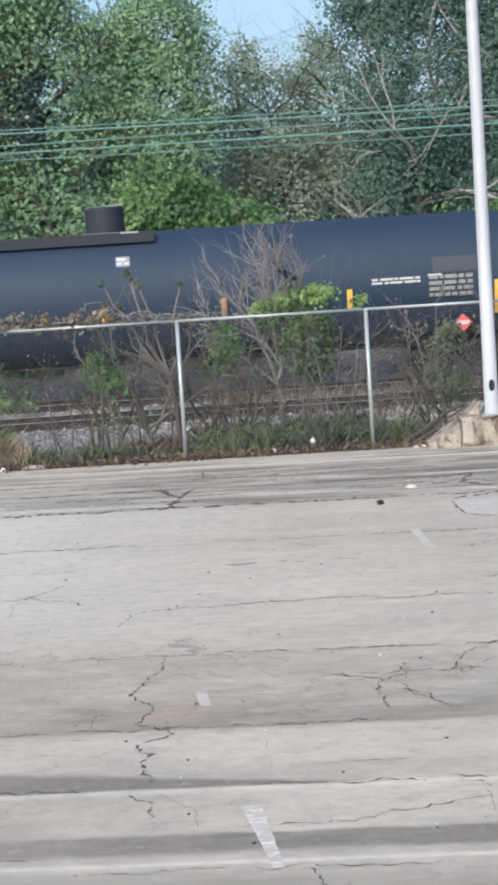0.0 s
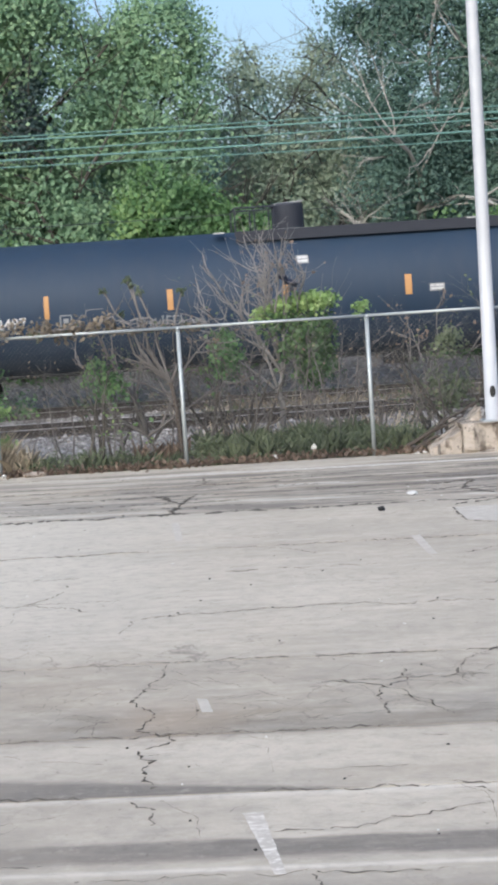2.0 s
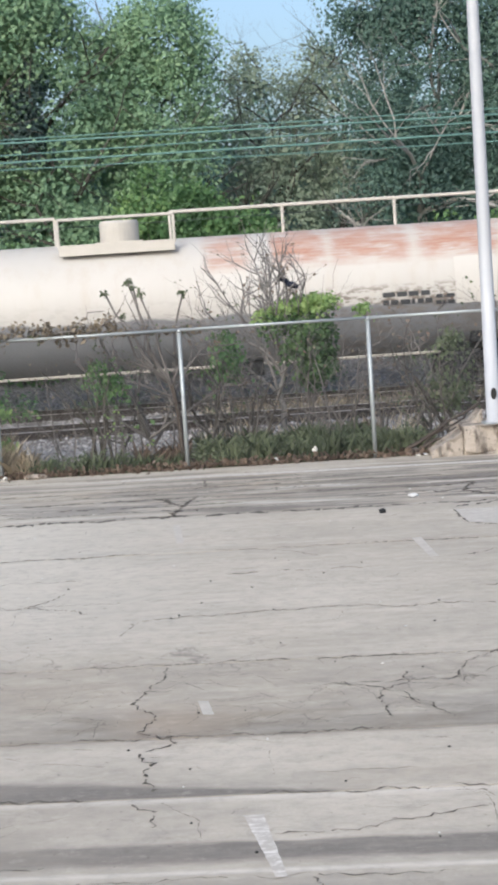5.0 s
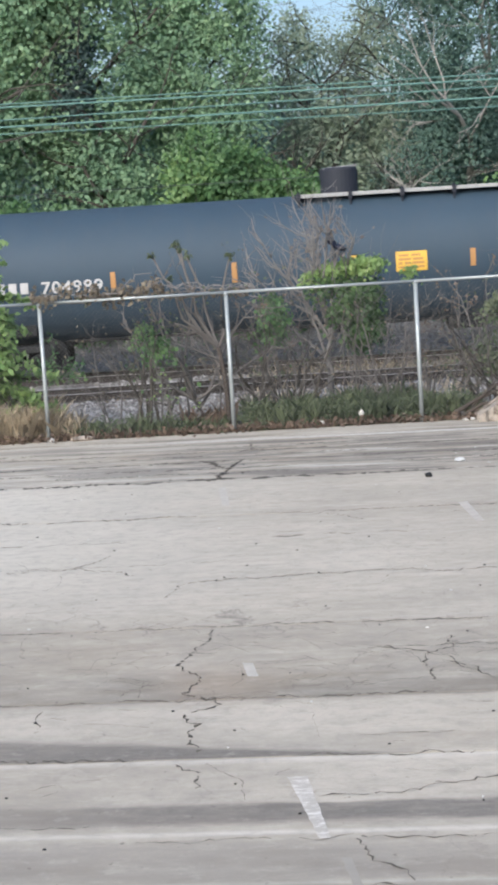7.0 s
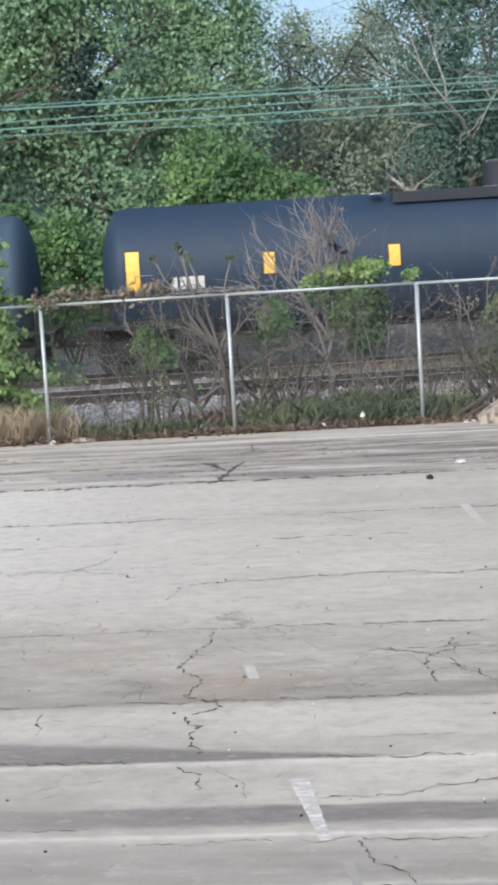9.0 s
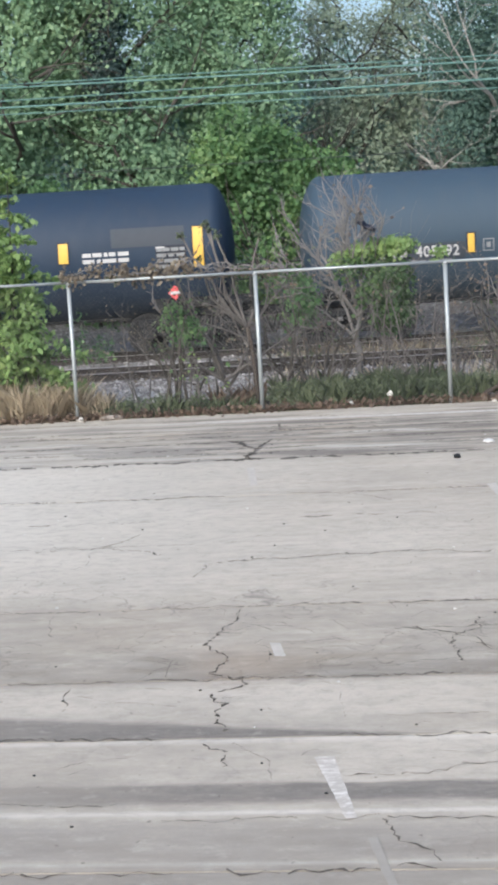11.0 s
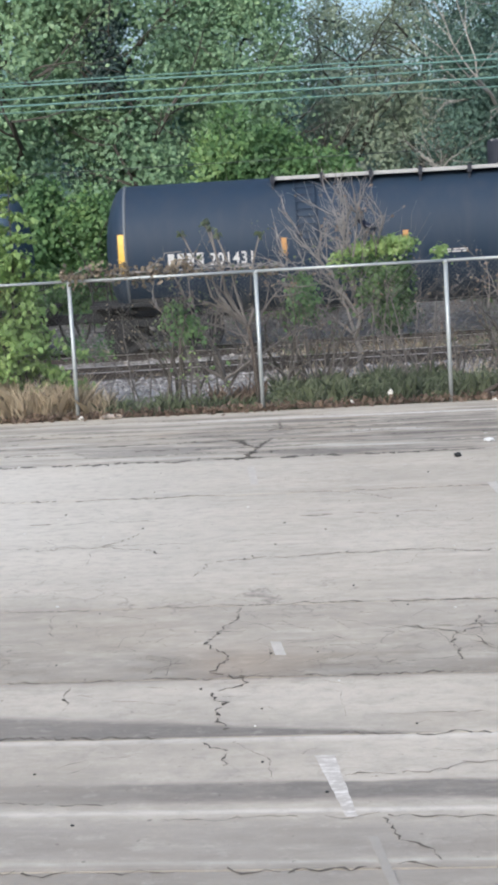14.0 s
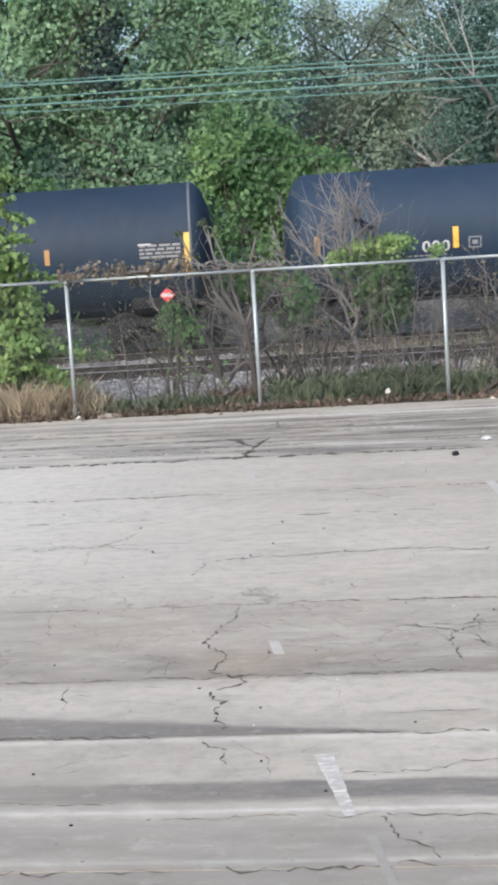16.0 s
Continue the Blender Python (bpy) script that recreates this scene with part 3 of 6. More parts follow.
def ballast_bed():
    bm = bmesh.new()
    prof = [(29.6, -0.13), (31.3, -0.06), (32.6, 0.0), (33.4, 0.04), (36.3, 0.05), (37.2, 0.05), (41.3, 0.05), (42.2, 0.12), (43.2, 0.34), (44.6, 0.72), (46.5, 0.82), (50.0, 0.6), (56.0, -0.16)]
    xs = [-80, -20, *np.arange(-10, 14.1, 0.5), 20, 80]
    grid = [[bm.verts.new((x, y, z + (0.025 * noise.noise(Vector((x * 1.7, y * 1.7, 0))) if abs(x) < 20 else 0))) for x in xs] for y, z in prof]
    for r0, r1 in zip(grid, grid[1:]):
        for k in range(len(xs) - 1):
            bm.faces.new((r0[k], r0[k + 1], r1[k + 1], r1[k]))
    bed = tagged(part("ballast", bm, M_BALLAST, smooth=True), "grey crushed stone bed under two railway tracks", "ballast", kind="structure")
    rng = np.random.default_rng(4)
    n = 9000
    y = np.where(rng.random(n) < 0.6, rng.uniform(30.2, 33.7, n), rng.uniform(36.0, 44.6, n))
    x = rng.uniform(-8, 12, n)
    z = np.interp(y, [p[0] for p in prof], [p[1] for p in prof])
    r = rng.uniform(0.022, 0.06, n)
    octa = np.array([[1, 0, 0], [0, 1, 0], [-1, 0, 0], [0, -1, 0], [0, 0, 1], [0, 0, -1]], float)
    vs = octa[None] * r[:, None, None] * rng.uniform(0.6, 1.3, (n, 6, 1)) + rng.normal(size=(n, 6, 3)) * r[:, None, None] * 0.18
    ang = rng.uniform(0, 6.28, n)
    ca, sa = np.cos(ang)[:, None], np.sin(ang)[:, None]
    vx, vy = vs[..., 0] * ca - vs[..., 1] * sa, vs[..., 0] * sa + vs[..., 1] * ca
    vs = np.stack([vx + x[:, None], vy + y[:, None], vs[..., 2] * 0.75 + z[:, None] + 0.012], -1)
    me = bpy.data.meshes.new("ballast_stones")
    tri = np.array([[0, 1, 4], [1, 2, 4], [2, 3, 4], [3, 0, 4], [1, 0, 5], [2, 1, 5], [3, 2, 5], [0, 3, 5]])
    faces = (tri[None] + np.arange(n)[:, None, None] * 6).reshape(-1, 3)
    me.from_pydata(vs.reshape(-1, 3).tolist(), [], faces.tolist())
    tagged(meshed("ballast_stones", me, M_STONE), "loose angular grey ballast stones between the rails", "stones", kind="stuff")


ballast_bed()


def rail_mesh():
    bm = bmesh.new()
    sec = [(-0.07, 0), (0.07, 0), (0.07, 0.014), (0.012, 0.034), (0.012, 0.125), (0.036, 0.138), (0.036, 0.168), (0.028, 0.176), (-0.028, 0.176),
           (-0.036, 0.168), (-0.036, 0.138), (-0.012, 0.125), (-0.012, 0.034), (-0.07, 0.014)]
    a = [bm.verts.new((-80, y, z)) for y, z in sec]
    b = [bm.verts.new((80, y, z)) for y, z in sec]
    for k in range(len(sec)):
        j = (k + 1) % len(sec)
        f = bm.faces.new((a[k], b[k], b[j], a[j]))
        f.material_index = 1 if 6 <= k <= 8 else 0
    bm.faces.new(a), bm.faces.new(b[::-1])
    bmesh.ops.recalc_face_normals(bm, faces=bm.faces)
    me = bpy.data.meshes.new("rail")
    bm.to_mesh(me)
    bm.free()
    me.materials.append(M_RAIL), me.materials.append(M_RAILTOP)
    return me


RAIL_TOP, TRACK_NEAR, TRACK_FAR = 0.205, 34.83, 39.40


def railway_track(y, name, label, me):
    tr = thing(name, label, "railway track", kind="structure")
    for s in (-0.7175, 0.7175):
        r = new("rail", me)
        r.parent = tr
        r.matrix_basis = pose(0, y + s + math.copysign(0.036, s), RAIL_TOP - 0.176)
    bm = bmesh.new()
    box(bm, -0.11, 0.11, -1.3, 1.3, -0.15, 0, 0.012)
    tie = bpy.data.meshes.new("tie")
    bm.to_mesh(tie)
    bm.free()
    tie.materials.append(M_TIE)
    rng = random.Random(int(y * 10))
    for k in range(-40, 41):
        t = new("tie", tie)
        t.parent = tr
        t.matrix_basis = pose(k * 0.53 + rng.uniform(-0.03, 0.03), y + rng.uniform(-0.04, 0.04), RAIL_TOP - 0.178, 0, 0, rng.uniform(-1.2, 1.2))


RAIL_MESH = rail_mesh()
railway_track(TRACK_NEAR, "railway_track_1", "rusty empty railway track with worn bright rail heads on timber ties", RAIL_MESH)
railway_track(TRACK_FAR, "railway_track_2", "railway track under the passing tank cars on timber ties", RAIL_MESH)


# ---------------------------------------------------------------- chain-link fence
FENCE_H = 2.235
FENCE_A, FENCE_B = Vector((-2.765, 27.43, 0)), Vector((3.26, 26.93, 0))
BAY = (FENCE_B - FENCE_A) / 2


def fence():
    fn = thing("chain_link_fence", "galvanised chain-link fence with top rail, overgrown with vines", "fence")
    ang = math.degrees(math.atan2(BAY.y, BAY.x))
    ln = BAY.length
    bm = bmesh.new()
    rod(bm, (0, 0, -0.3), (0, 0, FENCE_H - 0.02), 0.034, n=12)
    rod(bm, (0, 0, FENCE_H - 0.03), (0, 0, FENCE_H + 0.015), 0.042, 0.03, n=12)
    me = bpy.data.meshes.new("post")
    bm.to_mesh(me), bm.free()
    bm = bmesh.new()
    rod(bm, (0, 0, FENCE_H + 0.01), (ln, 0, FENCE_H + 0.01), 0.024, n=10)
    top = bpy.data.meshes.new("top_rail")
    bm.to_mesh(top), bm.free()
    # diamond mesh of one bay
    step, h, segs = 0.076, FENCE_H - 0.06, []
    for s in (1, -1):
        k = -int(h / step) - 1
        while k * step < ln + h:
            x0 = k * step
            lo, hi = (max(0.0, -x0), min(h, ln - x0)) if s > 0 else (max(0.0, x0 - ln), min(h, x0))
            if hi > lo:
                segs.append(((x0 + s * lo, 0.028 + s * 0.002, 0.04 + lo), (x0 + s * hi, 0.028 + s * 0.002, 0.04 + hi), 0.0012, 0.0012))
            k += 1
    link = tubes("chain_link_mesh", segs, M_WIRE, fn, "fine diamond wire mesh", 3)
    for k in range(-3, 6):
        p = FENCE_A + BAY * k
        meshed("post", me, M_GALV, fn, smooth=True, at=pose(p.x, p.y, 0, 0, 0, ang))
        if k < 5:
            meshed("top_rail", top, M_GALV, fn, smooth=True, at=pose(p.x, p.y, 0, 0, 0, ang))
            if k == -3:
                link.matrix_basis = pose(p.x, p.y, 0, 0, 0, ang)
            else:
                meshed("chain_link_mesh", link.data, M_WIRE, fn, "fine diamond wire mesh", at=pose(p.x, p.y, 0, 0, 0, ang))


fence()


# ---------------------------------------------------------------- lamp pole on its broken footing
def footing():
    def broken(dims, lean, jag, seed):
        bm = bmesh.new()
        x0, x1 = dims[0], dims[1]
        box(bm, *dims)
        bmesh.ops.subdivide_edges(bm, edges=bm.edges, cuts=13, use_grid_fill=True)
        for v in bm.verts:
            if v.co.z > 0:
                v.co.z *= 1 - lean * (x1 - v.co.x) / (x1 - x0)
            c = noise.cell(Vector((v.co.x * 4.5, v.co.y * 4.5, v.co.z * 2.2)) + Vector((seed, 0, 0)))
            n2 = noise.noise(v.co * 11.0)
            n1 = noise.noise(v.co * 3.0 + Vector((seed, 0, 0)))
            top = v.co.z > dims[5] - 0.02
            v.co += Vector((n1 * 0.03 + c * jag * 0.4, n1 * 0.04 + (0 if top else c * jag), (0.01 if top else 0.03) * n1)) + Vector((n2 * 0.025, n2 * 0.035, n2 * (0.008 if top else 0.02)))
        return bm

    ob = part("concrete_footing", broken((4.60, 7.0, 26.28, 27.5, -0.2, 0.46), 0.0, 0.09, 3), M_BLOCK)
    tagged(ob, "broken pale concrete footing with crumbling sides under a lamp pole", "footing")
    for dims, lean, seed in (((4.10, 4.575, 26.32, 26.9, -0.15, 0.38), 0.75, 11), ((4.70, 4.98, 26.72, 27.2, 0.40, 0.68), 0.45, 17)):
        tagged(part("concrete_chunk", broken(dims, lean, 0.07, seed), M_BLOCK), "angular chunk broken off the pale concrete footing", "rubble", "chunks of the footing")
    rng = random.Random(5)
    for k in range(11):
        bm = bmesh.new()
        bmesh.ops.create_icosphere(bm, subdivisions=2, radius=rng.uniform(0.06, 0.17))
        s = rng.random() * 50
        for v in bm.verts:
            v.co *= 1 + 0.5 * noise.noise(v.co * 7 + Vector((s, 0, 0)))
            v.co.z *= 0.7
        c = part("concrete_rubble", bm, M_BLOCK, at=pose(rng.uniform(3.75, 5.0), rng.uniform(26.98, 27.8), 0.03 + rng.random() * 0.08, 0, 0, rng.uniform(0, 360)))
        tagged(c, "chunk of broken pale concrete by the fence foot", "rubble", "rubble by the footing")


def lamp_pole():
    lp = thing("lamp_pole", "tall white painted steel lamp pole with an open hand hole", "lamp pole", at=pose(5.14, 26.60, 0.46))
    bm = bmesh.new()
    prof = [(0, 0.125), (0.03, 0.125), (0.031, 0.112), (3.0, 0.103), (7.0, 0.09), (11.0, 0.078)]
    bm = lathe_x(prof, 24)
    bmesh.ops.transform(bm, matrix=pose(0, 0, 0, 0, -90), verts=bm.verts)
    part("shaft", bm, M_POLE, lp, smooth=True)
    boxed("base_plate", (-0.19, 0.19, -0.19, 0.19, -0.03, 0.025), M_GALV, lp, "grey steel base plate", 0.01)
    bm = bmesh.new()
    bmesh.ops.create_uvsphere(bm, u_segments=16, v_segments=8, radius=1.0)
    bmesh.ops.scale(bm, vec=(0.048, 0.02, 0.10), verts=bm.verts)
    part("hand_hole", bm, M_HOLE, lp, "dark open hand hole", True, pose(0.0, -0.103, 0.47))


def dead_sticks():
    rng = np.random.default_rng(8)
    for a, b, r in (((3.8, 26.86, 0.12), (4.95, 26.98, 0.74), 0.036), ((3.95, 26.85, 0.2), (4.72, 26.95, 0.52), 0.03), ((3.9, 26.82, 0.06), (4.66, 26.93, 0.42), 0.034),
                    ((4.0, 27.1, 0.02), (4.5, 27.3, 0.55), 0.022)):
        a, b = np.array(a), np.array(b)
        segs, p = [], a
        for k in range(1, 6):
            q = a + (b - a) * k / 5 + rng.normal(size=3) * 0.015
            segs.append((p, q, r * (1.1 - 0.1 * k), r * (1.0 - 0.1 * k)))
            p = q
        ob = tubes("fallen_branch", segs, M_DEADWOOD, None, n=7)
        tagged(ob, "dark dead branch lying against the broken concrete", "branch", "dead branches")


footing()
lamp_pole()
dead_sticks()


# ---------------------------------------------------------------- woods behind the tracks
def tree(name, label, x, y, height, radius, shells, leaf, material, count, per=40, spread=0.38, gaps=0.38, seed=1, limbs=5, bark=None, depth=2):
    rng = np.random.default_rng(seed)
    t = thing(name, label, "tree", "trees behind the railway", at=pose(x, y, -0.15))
    segs, p = [], np.array([0.0, 0, 0])
    steps = 7
    for k in range(1, steps + 1):
        q = np.array([rng.normal() * 0.12 * k ** 0.5, rng.normal() * 0.12, height * 0.82 * k / steps])
        segs.append((p, q, radius * (1.12 - k / steps), radius * (1.0 - 0.92 * k / steps)))
        p = q
        if k >= 2:
            for _ in range(2 if k < steps else limbs):
                a = rng.uniform(0, 2 * math.pi)
                h = np.array([math.cos(a), math.sin(a), rng.uniform(0.15, 0.9)])
                branches(rng, p, h, height * rng.uniform(0.16, 0.3), radius * (1.05 - k / steps) * 0.5 + 0.02, depth, 0.65, 3, 4, 0.1, segs)
    tubes("trunk", segs, bark or M_BARK, t, n=6)
    c = clumps(rng, shells, int(count * 0.72), per, spread, gaps, 0.9, 0.5)
    crown("crown", rng, c, leaf * 0.88, material, t, aspect=0.72)
    return t


TREE_L = "leafy spring tree with a ragged yellow-green crown"
TREE_D = "tall grey-green tree with thin foliage and twisted limbs"
TREE_O = "half-bare tree with olive buds and open twigs"
tree("broadleaf_tree", TREE_L, -6.6, 49, 13.5, 0.26, [(0, 0, 8.5, 2.6, 2.0, 4.2, 2), (-1, -.5, 4.5, 2.2, 1.6, 2.6, 1), (1.2, -.6, 11, 2, 1.5, 2, 1)], 0.16, L_TREE, 2645, seed=11)
tree("broadleaf_tree", TREE_L, -3.2, 50, 13.0, 0.24, [(0, 0, 8.6, 2.4, 1.8, 3.6, 2), (0.3, -.8, 4.3, 2.2, 1.4, 2.6, 1.3), (-.9, -1, 11, 2, 1.4, 1.8, 1)], 0.15, L_TREE, 2645, seed=12)
tree("broadleaf_tree", TREE_L, 0.2, 51, 12.0, 0.22, [(0, 0, 8.0, 1.9, 1.6, 3.0, 2), (0.2, -.5, 10.4, 1.5, 1.2, 1.4, .7), (0, -.8, 4.5, 2.0, 1.4, 2.2, 1)], 0.14, L_TREE, 1954, gaps=0.42, seed=13)
tree("broadleaf_tree", TREE_O, 3.6, 54, 11.2, 0.17, [(0, 0, 8.0, 1.7, 1.4, 2.5, 2), (0, -.6, 4.5, 2.0, 1.4, 2.4, 1.2)], 0.14, L_OLIVE, 760, gaps=0.5, seed=14, depth=3)
tree("broadleaf_tree", TREE_O, 6.0, 55, 11.6, 0.17, [(0, 0, 8.2, 1.6, 1.4, 2.6, 2), (0, -.6, 4.5, 2.0, 1.4, 2.4, 1.2)], 0.14, L_OLIVE, 760, gaps=0.5, seed=15, depth=3)
tree("broadleaf_tree", TREE_D, 8.2, 51, 13.5, 0.24, [(0, 0, 8.8, 2.5, 1.8, 3.6, 2), (-.4, -.6, 5, 2.2, 1.5, 2.4, 1), (-.6, 0, 11.4, 2, 1.5, 1.7, 1)], 0.13, L_TREE_DARK, 2350, gaps=0.42, seed=16, bark=M_PALE, depth=3)
tree("broadleaf_tree", TREE_D, 11.6, 51, 13.5, 0.24, [(0, 0, 8.5, 2.5, 1.8, 4.2, 2), (0, -.6, 4.5, 2.4, 1.5, 2.4, 1)], 0.13, L_TREE_DARK, 2350, gaps=0.40, seed=17, bark=M_PALE)
tree("broadleaf_tree", TREE_L, -10.2, 51, 13.0, 0.24, [(0, 0, 8.3, 2.5, 1.8, 4.0, 2), (0, -.8, 4.3, 2.4, 1.5, 2.4, 1)], 0.15, L_TREE, 2070, seed=18)
tree("broadleaf_tree", TREE_L, 15.0, 52, 12.5, 0.24, [(0, 0, 8.0, 2.4, 1.8, 3.8, 2), (0, -.8, 4.2, 2.4, 1.5, 2.4, 1)], 0.15, L_TREE_DARK, 1724, seed=19)

# added tree: its dark leaf mass stands in for a shadowed hollow between crowns
tree("shade_gap_tree", "added slim tree whose very dark leaves imitate a shadowed gap between crowns", -3.25, 48.3, 9.4, 0.12, [(0, 0, 8.5, 0.36, 0.3, 1.1, 2), (-.22, 0, 7.5, 0.4, 0.3, 0.55, 1)], 0.17, L_SHADE_GAP, 130, spread=0.22, gaps=0.4, seed=20, limbs=2, depth=1)


def far_woods():
    rng = np.random.default_rng(30)
    shells = []
    for k in range(26):
        x = -20 + k * 1.75
        h = 9.6 + 1.1 * math.sin(k * 1.9) - (0.9 if 2.0 < x < 8.0 else 0)
        shells.append((x, 62 + 2.5 * math.sin(k * 2.3), h * 0.5, 1.9, 1.6, h * 0.52, h))
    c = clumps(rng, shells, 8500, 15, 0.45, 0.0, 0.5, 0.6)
    ob = crown("far_woods", rng, c, 0.27, L_BACK_HAZE, None, kind="stuff")
    tagged(ob, "dense woodland far behind the tracks, haze painted into its colour", "woods")


def undergrowth():
    rng = np.random.default_rng(31)
    shells = []
    for k in range(22):
        x = -13 + k * 1.4
        h = 3.6 + 1.0 * math.sin(k * 1.3)
        shells.append((x, 46.4 + 0.8 * math.sin(k * 2.1), h * 0.45, 1.3, 1.0, h * 0.55, h))
    c = clumps(rng, shells, 2600, 14, 0.32, 0.3, 0.8, 0.5)
    ob = crown("undergrowth", rng, c, 0.19, L_TREE_DARK, None, kind="stuff", droop=0.8)
    tagged(ob, "dark tangled undergrowth along the edge of the woods", "undergrowth")


def vine_bush(name, label, x, y, shells, material, leaf, count, seed, group="vine mounds"):
    rng = np.random.default_rng(seed)
    t = thing(name, label, "bush", group, at=pose(x, y, -0.15))
    segs = []
    for k in range(7):
        a = rng.uniform(0, 6.28)
        segs = branches(rng, (rng.normal() * 0.3, rng.normal() * 0.3, 0), (math.cos(a) * 0.4, math.sin(a) * 0.4, 1), max(s[2] for s in shells) * 0.8, 0.035, 1, 0.6, 3, 4, 0.1)
        tagged(tubes("stem", segs, M_BARK, t, n=5), kind="stuff")
    crown("crown", rng, clumps(rng, shells, int(count * 0.55), 20, leaf * 1.7, 0.44, 1.5, 0.55), leaf * 1.0, material, t, droop=0.7, aspect=0.75)
    return t


far_woods()
undergrowth()
vine_bush("vine_mound", "bright green vine-covered mound of fresh leaves", 1.0, 44.3,
          [(-1.0, 0, 5.0, 0.9, 0.8, 1.2, 1.2), (0.0, 0, 4.4, 1.1, 0.9, 1.35, 1.6), (1.2, 0, 4.2, 1.0, 0.8, 1.0, 1), (2.0, 0, 3.7, 0.8, 0.7, 1.1, .7), (0.2, 0.1, 2.2, 2.0, 0.9, 2.0, 2.4)],
          L_VINE, 0.135, 3000, 41)
vine_bush("vine_mound", "dense dark green leafy bush beside the tracks", 7.9, 44.6, [(0, 0, 2.4, 2.4, 0.9, 2.2, 2), (1.4, 0, 3.6, 1.2, .8, 1.0, .7)], L_VINE, 0.13, 2300, 42)
vine_bush("vine_mound", "dense dark green leafy bush beside the tracks", -3.6, 44.8, [(0, 0, 2.2, 2.6, 0.9, 2.0, 2), (-1, 0, 3.5, 1.4, .8, 1.1, .8)], L_VINE, 0.13, 2300, 43)
vine_bush("leafy_weed", "pale green leafy weed clump behind the fence", -1.0, 28.2, [(0, 0, 1.72, 0.25, 0.14, 0.26, 1), (0.08, 0, 1.45, 0.18, .12, .25, .5)], L_VINE, 0.085, 50, 45, "leafy weeds")
vine_bush("leafy_weed", "small green leafy weed clump behind the fence", 1.02, 29.2, [(0, 0, 1.85, 0.2, 0.12, 0.38, 1)], L_VINE, 0.085, 44, 46, "leafy weeds")
vine_bush("leafy_weed", "small green leafy weed clump behind the fence", 4.75, 28.5, [(0, 0, 1.1, 0.3, 0.14, 0.3, 1), (.1, 0, 1.9, .12, .1, .16, .3)], L_WEED, 0.08, 70, 47, "leafy weeds")
vine_bush("vine_mound", "dense dark green leafy bush beside the tracks", -8.2, 44.8, [(0, 0, 2.2, 2.4, 0.9, 2.2, 2)], L_VINE, 0.13, 1700, 44)


def cable(z0, z1, y, r, mat, label):
    segs, x0, x1, n = [], -60.0, 60.0, 24
    pt = lambda k: np.array([x0 + (x1 - x0) * k / n, y, z0 + (z1 - z0) * (x0 + (x1 - x0) * k / n + 6) / 12.8 + 0.0002 * (x0 + (x1 - x0) * k / n) ** 2])
    for k in range(n):
        segs.append((pt(k), pt(k + 1), r, r))
    tagged(tubes("overhead_cable", segs, mat, None, n=6), label, "cable", "overhead cables", "structure")


for za, zb, r in ((6.98, 7.0, 0.017), (6.90, 6.86, 0.027), (6.50, 6.60, 0.019), (6.33, 6.33, 0.028), (6.16, 6.10, 0.016)):
    cable(za, zb, 44.2 if za < 6.6 else 45.0, r, M_CABLE, "pale weathered overhead cable strung past the trees")
cable(4.52, 4.55, 42.6, 0.01, M_CABLE_DARK, "thin dark overhead cable strung past the trees")


# ---------------------------------------------------------------- growth between fence and tracks
def fan_shrub(label, x, y, trunk, r, angles, reach, limb, kids, seed, dry, group="", bare=2, bark=None):
    """A short trunk that opens into a fan of crooked limbs, each with its own spray of twigs."""
    rng = np.random.default_rng(seed)
    t = thing("bare_shrub", label, "shrub", group, at=pose(x, y, -0.08))
    pts = [(rng.normal() * 0.012 * k, rng.normal() * 0.01 * k, trunk * k / 6) for k in range(7)]
    polytube("trunk", pts, r, r * 0.8, bark or M_TWIG, t, n=8)
    ends = []
    for a in angles:
        a = math.radians(a + rng.normal() * 3)
        f = rng.uniform(0.72, 1.0)
        base = np.array(pts[int(round(6 * f))])
        p, d, line, twigs = base, np.array([math.sin(a), rng.normal() * 0.2, math.cos(a)]), [tuple(base)], []
        ln, n = reach * rng.uniform(0.8, 1.1), 8
        for k in range(n):
            d = d + rng.normal(size=3) * 0.13 + np.array([0, 0, 0.05])
            d /= np.linalg.norm(d)
            p = p + d * ln / n
            line.append(tuple(p))
            if k >= bare:
                for _ in range(kids):
                    side = d + rng.normal(size=3) * 0.55
                    branches(rng, p, side, ln * rng.uniform(0.18, 0.36), limb * 0.42, 1, 0.55, 3, 4, 0.15, twigs)
        stem = polytube("limb", line, limb, limb * 0.28, bark or M_TWIG, t, n=6)
        if twigs:
            tagged(tubes("twig", twigs, bark or M_TWIG, stem, "fine grey-brown twig growth", 4), kind="stuff")
            ends += [q[1] for q in twigs]
    ends = np.array(ends)
    ends = ends[rng.random(len(ends)) < dry]
    crown("dry_leaves", rng, ends, 0.075, L_DEAD, t, "few curled dry brown leaves", "stuff")


